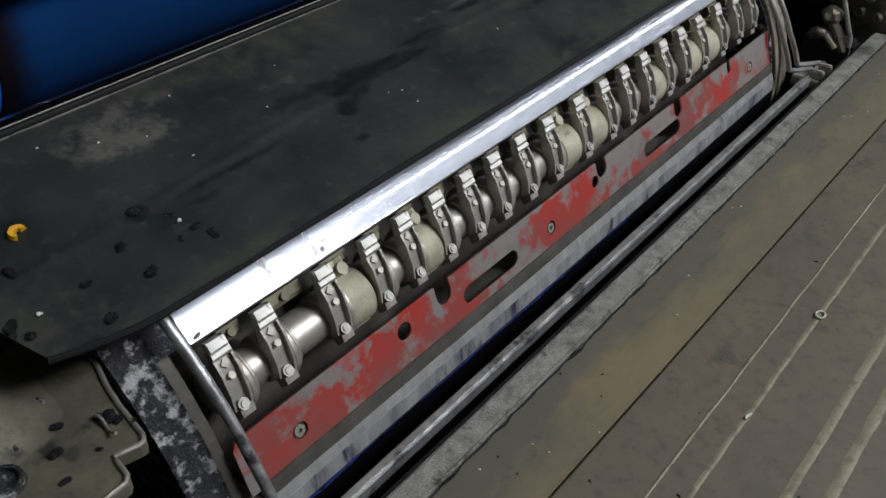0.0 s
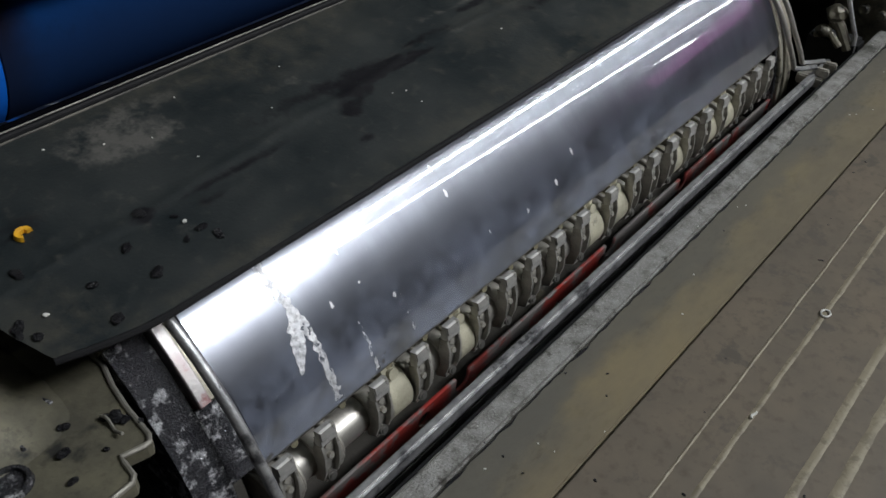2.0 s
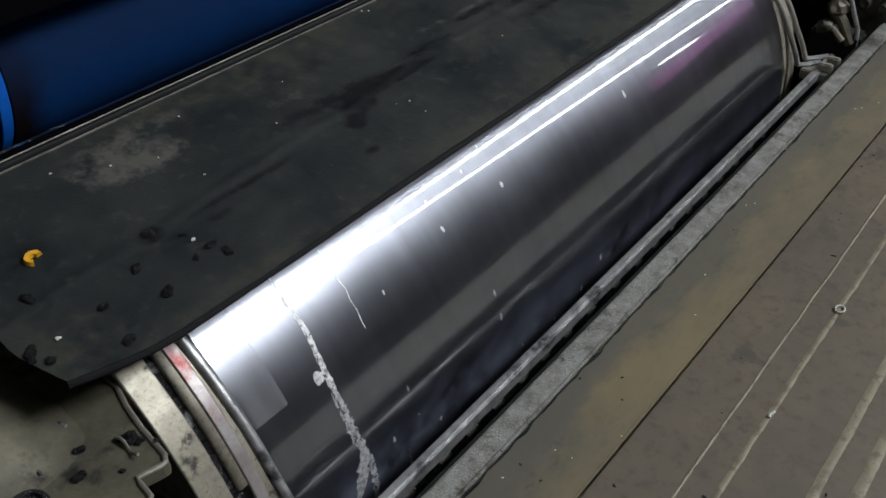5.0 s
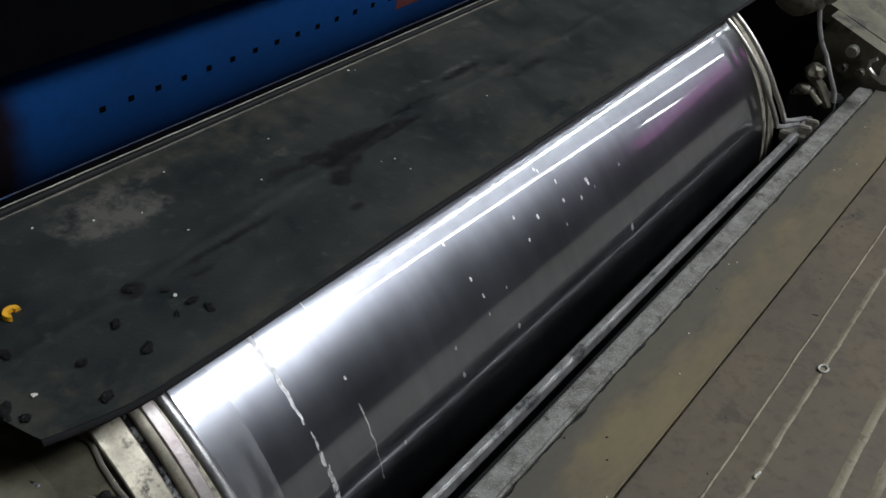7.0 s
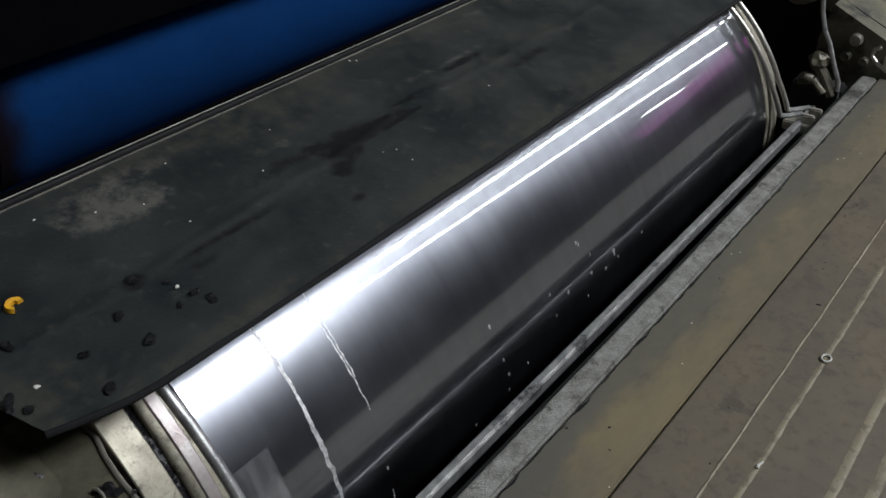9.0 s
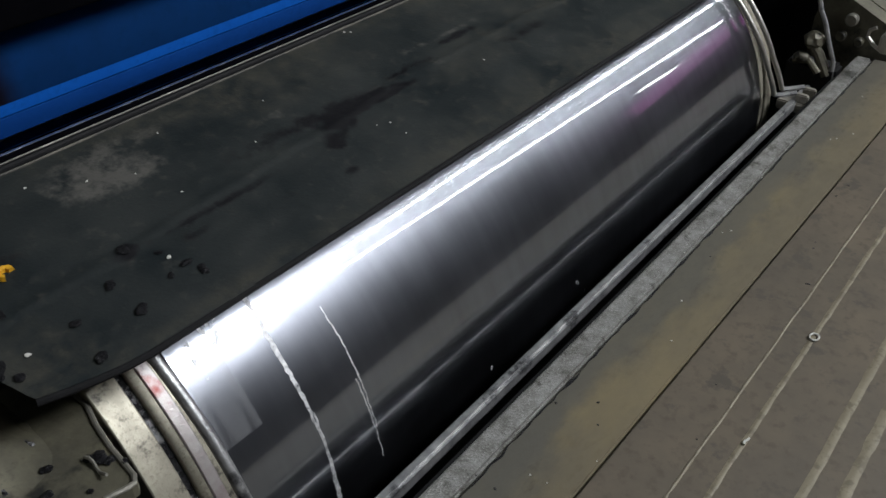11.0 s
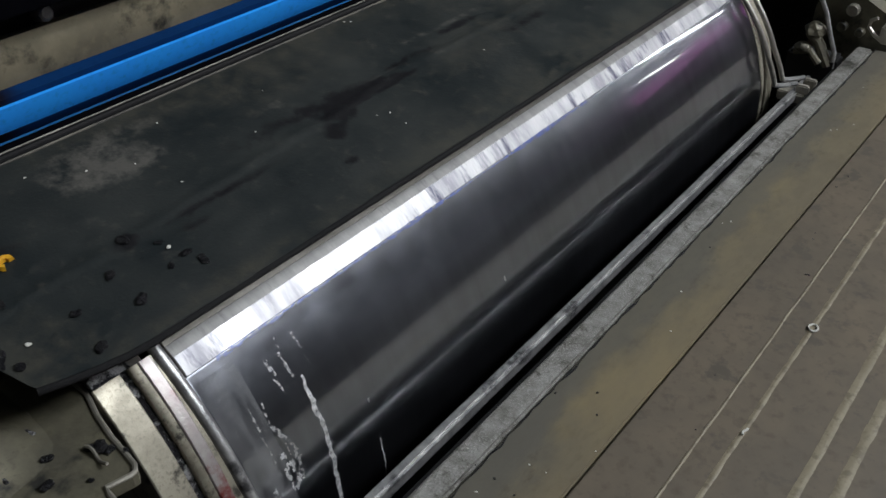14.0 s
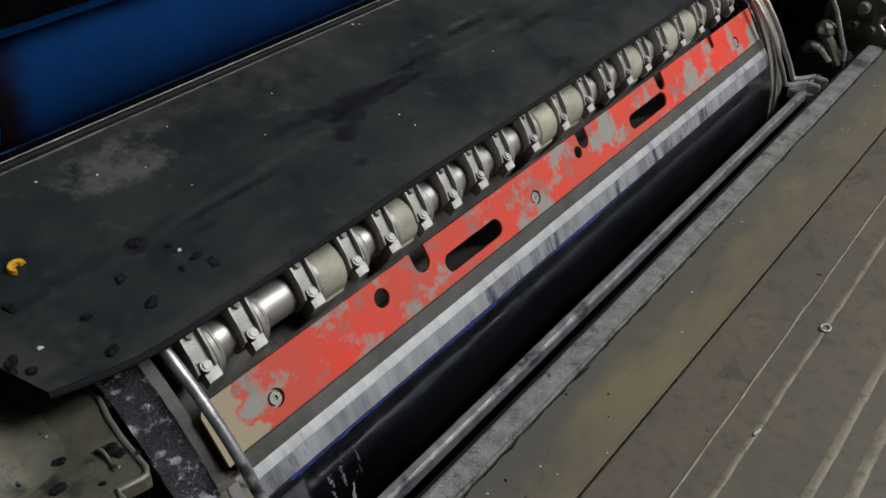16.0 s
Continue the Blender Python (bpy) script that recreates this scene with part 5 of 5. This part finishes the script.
for i, (x, s, size, turn) in enumerate(((-0.003, 0.035, 0.0085, 30), (-0.005, 0.069, 0.0065, 10), (0.026, 0.094, 0.008, 70), (0.053, 0.053, 0.0075, 0), (0.036, 0.049, 0.0045, 50), (0.058, 0.039, 0.006, 90),
                                        (-0.042, 0.055, 0.0055, 20), (-0.048, 0.019, 0.007, 60), (-0.077, 0.099, 0.008, 110), (-0.097, 0.040, 0.0065, 15), (-0.104, 0.053, 0.008, 75), (0.045, 0.075, 0.004, 0))):
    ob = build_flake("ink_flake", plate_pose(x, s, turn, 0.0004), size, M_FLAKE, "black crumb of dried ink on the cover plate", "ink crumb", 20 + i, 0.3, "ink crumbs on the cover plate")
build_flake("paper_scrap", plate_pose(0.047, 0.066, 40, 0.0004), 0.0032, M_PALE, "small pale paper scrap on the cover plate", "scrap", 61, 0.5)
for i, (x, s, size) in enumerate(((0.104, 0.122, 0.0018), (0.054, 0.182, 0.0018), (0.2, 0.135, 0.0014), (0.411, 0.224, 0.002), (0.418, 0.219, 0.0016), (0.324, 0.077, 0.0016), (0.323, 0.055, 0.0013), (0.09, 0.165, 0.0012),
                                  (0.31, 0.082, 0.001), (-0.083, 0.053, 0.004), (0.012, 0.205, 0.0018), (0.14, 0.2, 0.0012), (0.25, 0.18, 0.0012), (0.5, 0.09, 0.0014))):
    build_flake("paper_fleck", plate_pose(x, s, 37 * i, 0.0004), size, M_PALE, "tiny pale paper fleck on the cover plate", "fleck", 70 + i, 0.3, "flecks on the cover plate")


def build_yellow_scrap():
    bm = bmesh.new()
    n, rings = 14, []
    for i in range(n):
        a = radians(-20 + 245 * i / (n - 1))
        w = 0.0032 * (0.75 + 0.3 * noise.noise((i * 0.8, 2, 0)))
        c = Vector((0.0052 * math.cos(a), 0.0045 * math.sin(a), 0.0022))
        o = Vector((math.cos(a), math.sin(a), 0))
        rings.append([bm.verts.new(c + o * w * u + Vector((0, 0, v))) for u, v in ((-1, -0.0018), (-0.8, 0.0016), (0.6, 0.0022), (1, -0.0014))])
    for p, q in zip(rings, rings[1:]):
        for k in range(4):
            bm.faces.new((p[k], p[(k + 1) % 4], q[(k + 1) % 4], q[k]))
    bm.faces.new(rings[0])
    bm.faces.new(rings[-1][::-1])
    ob = part("yellow_scrap", bm, M_YELLOW)
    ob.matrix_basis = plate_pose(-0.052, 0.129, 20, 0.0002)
    tagged(ob, "curled yellow plastic scrap on the black cover plate", "scrap")


build_yellow_scrap()
for i, (x, y, size) in enumerate(((-0.087, -0.238, 0.009), (-0.083, -0.243, 0.006), (-0.091, -0.232, 0.006), (-0.126, -0.237, 0.007), (-0.114, -0.217, 0.006), (-0.078, -0.252, 0.005), (-0.107, -0.256, 0.004), (-0.135, -0.262, 0.005))):
    build_flake("ink_flake", pose(x, y, SHELF + 0.0002, 0, 0, 50 * i), size, M_FLAKE, "glossy black ink crumb on the side frame", "ink crumb", 120 + i, 0.5, "ink crumbs on the side frame")
sh = part("swarf_curl", rod([(-0.0935 + 0.001 * math.sin(k), -0.229 - 0.0045 * k, SHELF + 0.003 + 0.002 * math.sin(1.3 * k)) for k in range(7)], 0.0013, 6), M_LIP, smooth=True)
tagged(sh, "thin curl of metal swarf on the side frame", "swarf")


# ---- footboard relief ----
def build_board_relief():
    board = FOOTBOARD_SHEET

    def ridge(y, x0, x1, w, h, mat, name, broken=0.0, seed=0.0):
        bm = bmesh.new()
        n = int((x1 - x0) / 0.004)
        prev = None
        for i in range(n + 1):
            x = x0 + (x1 - x0) * i / n
            k = 0.75 + 0.5 * noise.noise((x * 45, seed, 0))
            if broken:
                k *= max(0.12, min(1.0, 0.9 + broken * noise.noise((x * 120, seed, 3))))
            yy = y + 0.0007 * noise.noise((x * 18, seed, 7))
            ring = [bm.verts.new((x, yy + w * u * (0.7 + 0.3 * k), DECK + 0.0008 + h * v * k)) for u, v in ((-1, 0), (-0.5, 0.8), (0, 1), (0.5, 0.8), (1, 0))]
            if prev:
                for a, b, c, d in zip(prev, prev[1:], ring[1:], ring):
                    bm.faces.new((a, b, c, d))
            prev = ring
        part(name, bm, mat, board, smooth=True)
    ridge(-0.5155, 0.0, 2.1, 0.0018, 0.0022, M_DECK_LINE, "weld_bead", 1.6, 1.0)
    ridge(-0.5435, 0.0, 2.1, 0.0036, 0.0011, M_DECK_LINE, "pressed_rib", 0.5, 2.0)
    ridge(-0.6065, 0.0, 2.1, 0.0055, 0.0011, M_DECK_LINE, "pressed_rib", 0.3, 3.0)
    ridge(-0.635, 0.0, 2.1, 0.0065, 0.0012, M_DECK_LINE, "pressed_rib", 0.3, 4.0)
    loop = [(0.52 + 0.006 * math.cos(a), -0.5445 + 0.0045 * math.sin(a), DECK + 0.003) for a in (2 * math.pi * i / 14 for i in range(15))]
    part("wire_loop", rod(loop, 0.0011, 6), M_PALE, board, "small pale wire loop", True)
    part("curl", rod([(0.335 + 0.002 * i, -0.545 + 0.001 * math.sin(i), DECK + 0.003) for i in range(6)], 0.0012, 6), M_PALE, board, smooth=True)


build_board_relief()


def build_grime_line():
    """A crumbling dark line of dirt where the edge angle meets the rim."""
    rim = bpy.data.objects["rim"]
    bm = bmesh.new()
    prev = None
    for i in range(700):
        x = -0.1 + 0.0022 * i
        y = -0.377 + 0.0016 * noise.noise((x * 14, 0, 3)) + 0.0016 * noise.noise((x * 70, 0, 8))
        w = max(0.0001, 0.0007 + 0.0026 * noise.noise((x * 40, 2, 0)))
        ring = [bm.verts.new((x, y + w * u, DECK + 0.0004 + 0.0011 * v)) for u, v in ((-1, 0), (0, 1), (1, 0))]
        if prev:
            for a, c, e, f in zip(prev, prev[1:], ring[1:], ring):
                bm.faces.new((a, c, e, f))
        prev = ring
    part("grime_line", bm, M_FLAKE, rim, "crumbling dark dirt line")


build_grime_line()
rng = random.Random(11)
for i in range(26):
    x, y = rng.uniform(0.05, 1.25), rng.uniform(-0.45, -0.356)
    build_flake("grit_crumb", pose(x, y, DECK + (0.002 if y > -0.374 else 0.0), 0, 0, rng.uniform(0, 360)), rng.uniform(0.0012, 0.0026), M_PALE if i % 3 else M_FLAKE,
                "tiny crumb of grit on the footboard rim", "crumb", 200 + i, 0.4, "grit on the footboard")
for i in range(16):
    x, y = rng.uniform(0.15, 1.1), rng.uniform(-0.62, -0.465)
    build_flake("dirt_crumb", pose(x, y, DECK + 0.001, 0, 0, rng.uniform(0, 360)), rng.uniform(0.0014, 0.003), M_FLAKE, "dark dirt crumb on the brown footboard", "crumb", 240 + i, 0.2, "dirt on the footboard")

# ---- what moves ----
TURN = [(0.0, 49.9), (0.5, 57.3), (1.0, 62.4), (1.5, 66.8), (2.0, 73.9), (2.5, 78.6), (3.0, 83.7), (5.5, 106.8), (6.0, 112.0),
        (6.5, 114.6), (7.0, 122.0), (7.5, 126.4), (8.0, 130.7), (8.5, 138.5), (9.0, 144.0), (9.5, 148.6), (12.0, 169.5), (12.5, 174.7),
        (13.0, 182.9), (13.5, 187.9), (14.0, 192.8), (14.5, 200.1), (15.0, 205.7), (15.5, 209.2), (16.0, 216.6)]
# the blanket cylinder rolls on the impression cylinder at twice its pace
BLANKET_TURN = [(0.0, -99.8), (0.5, -113.6), (1.0, -124.4), (1.5, -134.4), (2.0, -146.8), (2.5, -157.4), (3.0, -167.4), (5.5, -211.6), (6.0, -221.0), (6.3, -227.5), (6.5, -233.0), (7.0, -242.0),
                (7.3, -246.5), (7.5, -252.3), (8.0, -264.4), (8.5, -276.5), (9.0, -287.5), (9.5, -297.4), (12.0, -339.5), (12.4, -347.5), (12.6, -352.6), (12.8, -360.6), (13.0, -367.6), (13.2, -372.0),
                (13.5, -377.6), (14.0, -384.9), (14.2, -388.8), (14.6, -397.8), (15.0, -407.3), (15.5, -418.5), (16.0, -436.5)]


SWING, DROP = -22, 0.012


def motions():
    walk(cylinder, [(t, pose(0, 0, 0, a, 0, 0)) for t, a in TURN])
    pivot = Matrix.Translation(local(0, *SHAFT))
    for finger, x in GRIPPERS[180]:       # swung in through the nip, shut once past it
        base = pose(0, 0, 0, 180, 0, 0) @ Matrix.Translation((x, 0, 0))
        walk(finger, [(t, base @ Matrix.Translation((0, 0, -d)) @ pivot @ pose(0, 0, 0, a, 0, 0) @ pivot.inverted()) for t, a, d in ((0.0, SWING, DROP), (10.6, SWING, DROP), (11.4, 0, 0), (16.0, 0, 0))])
    y, z, _ = BLANKET
    walk(blanket, [(t, pose(0, y, z, a, 0, 0)) for t, a in BLANKET_TURN])


motions()
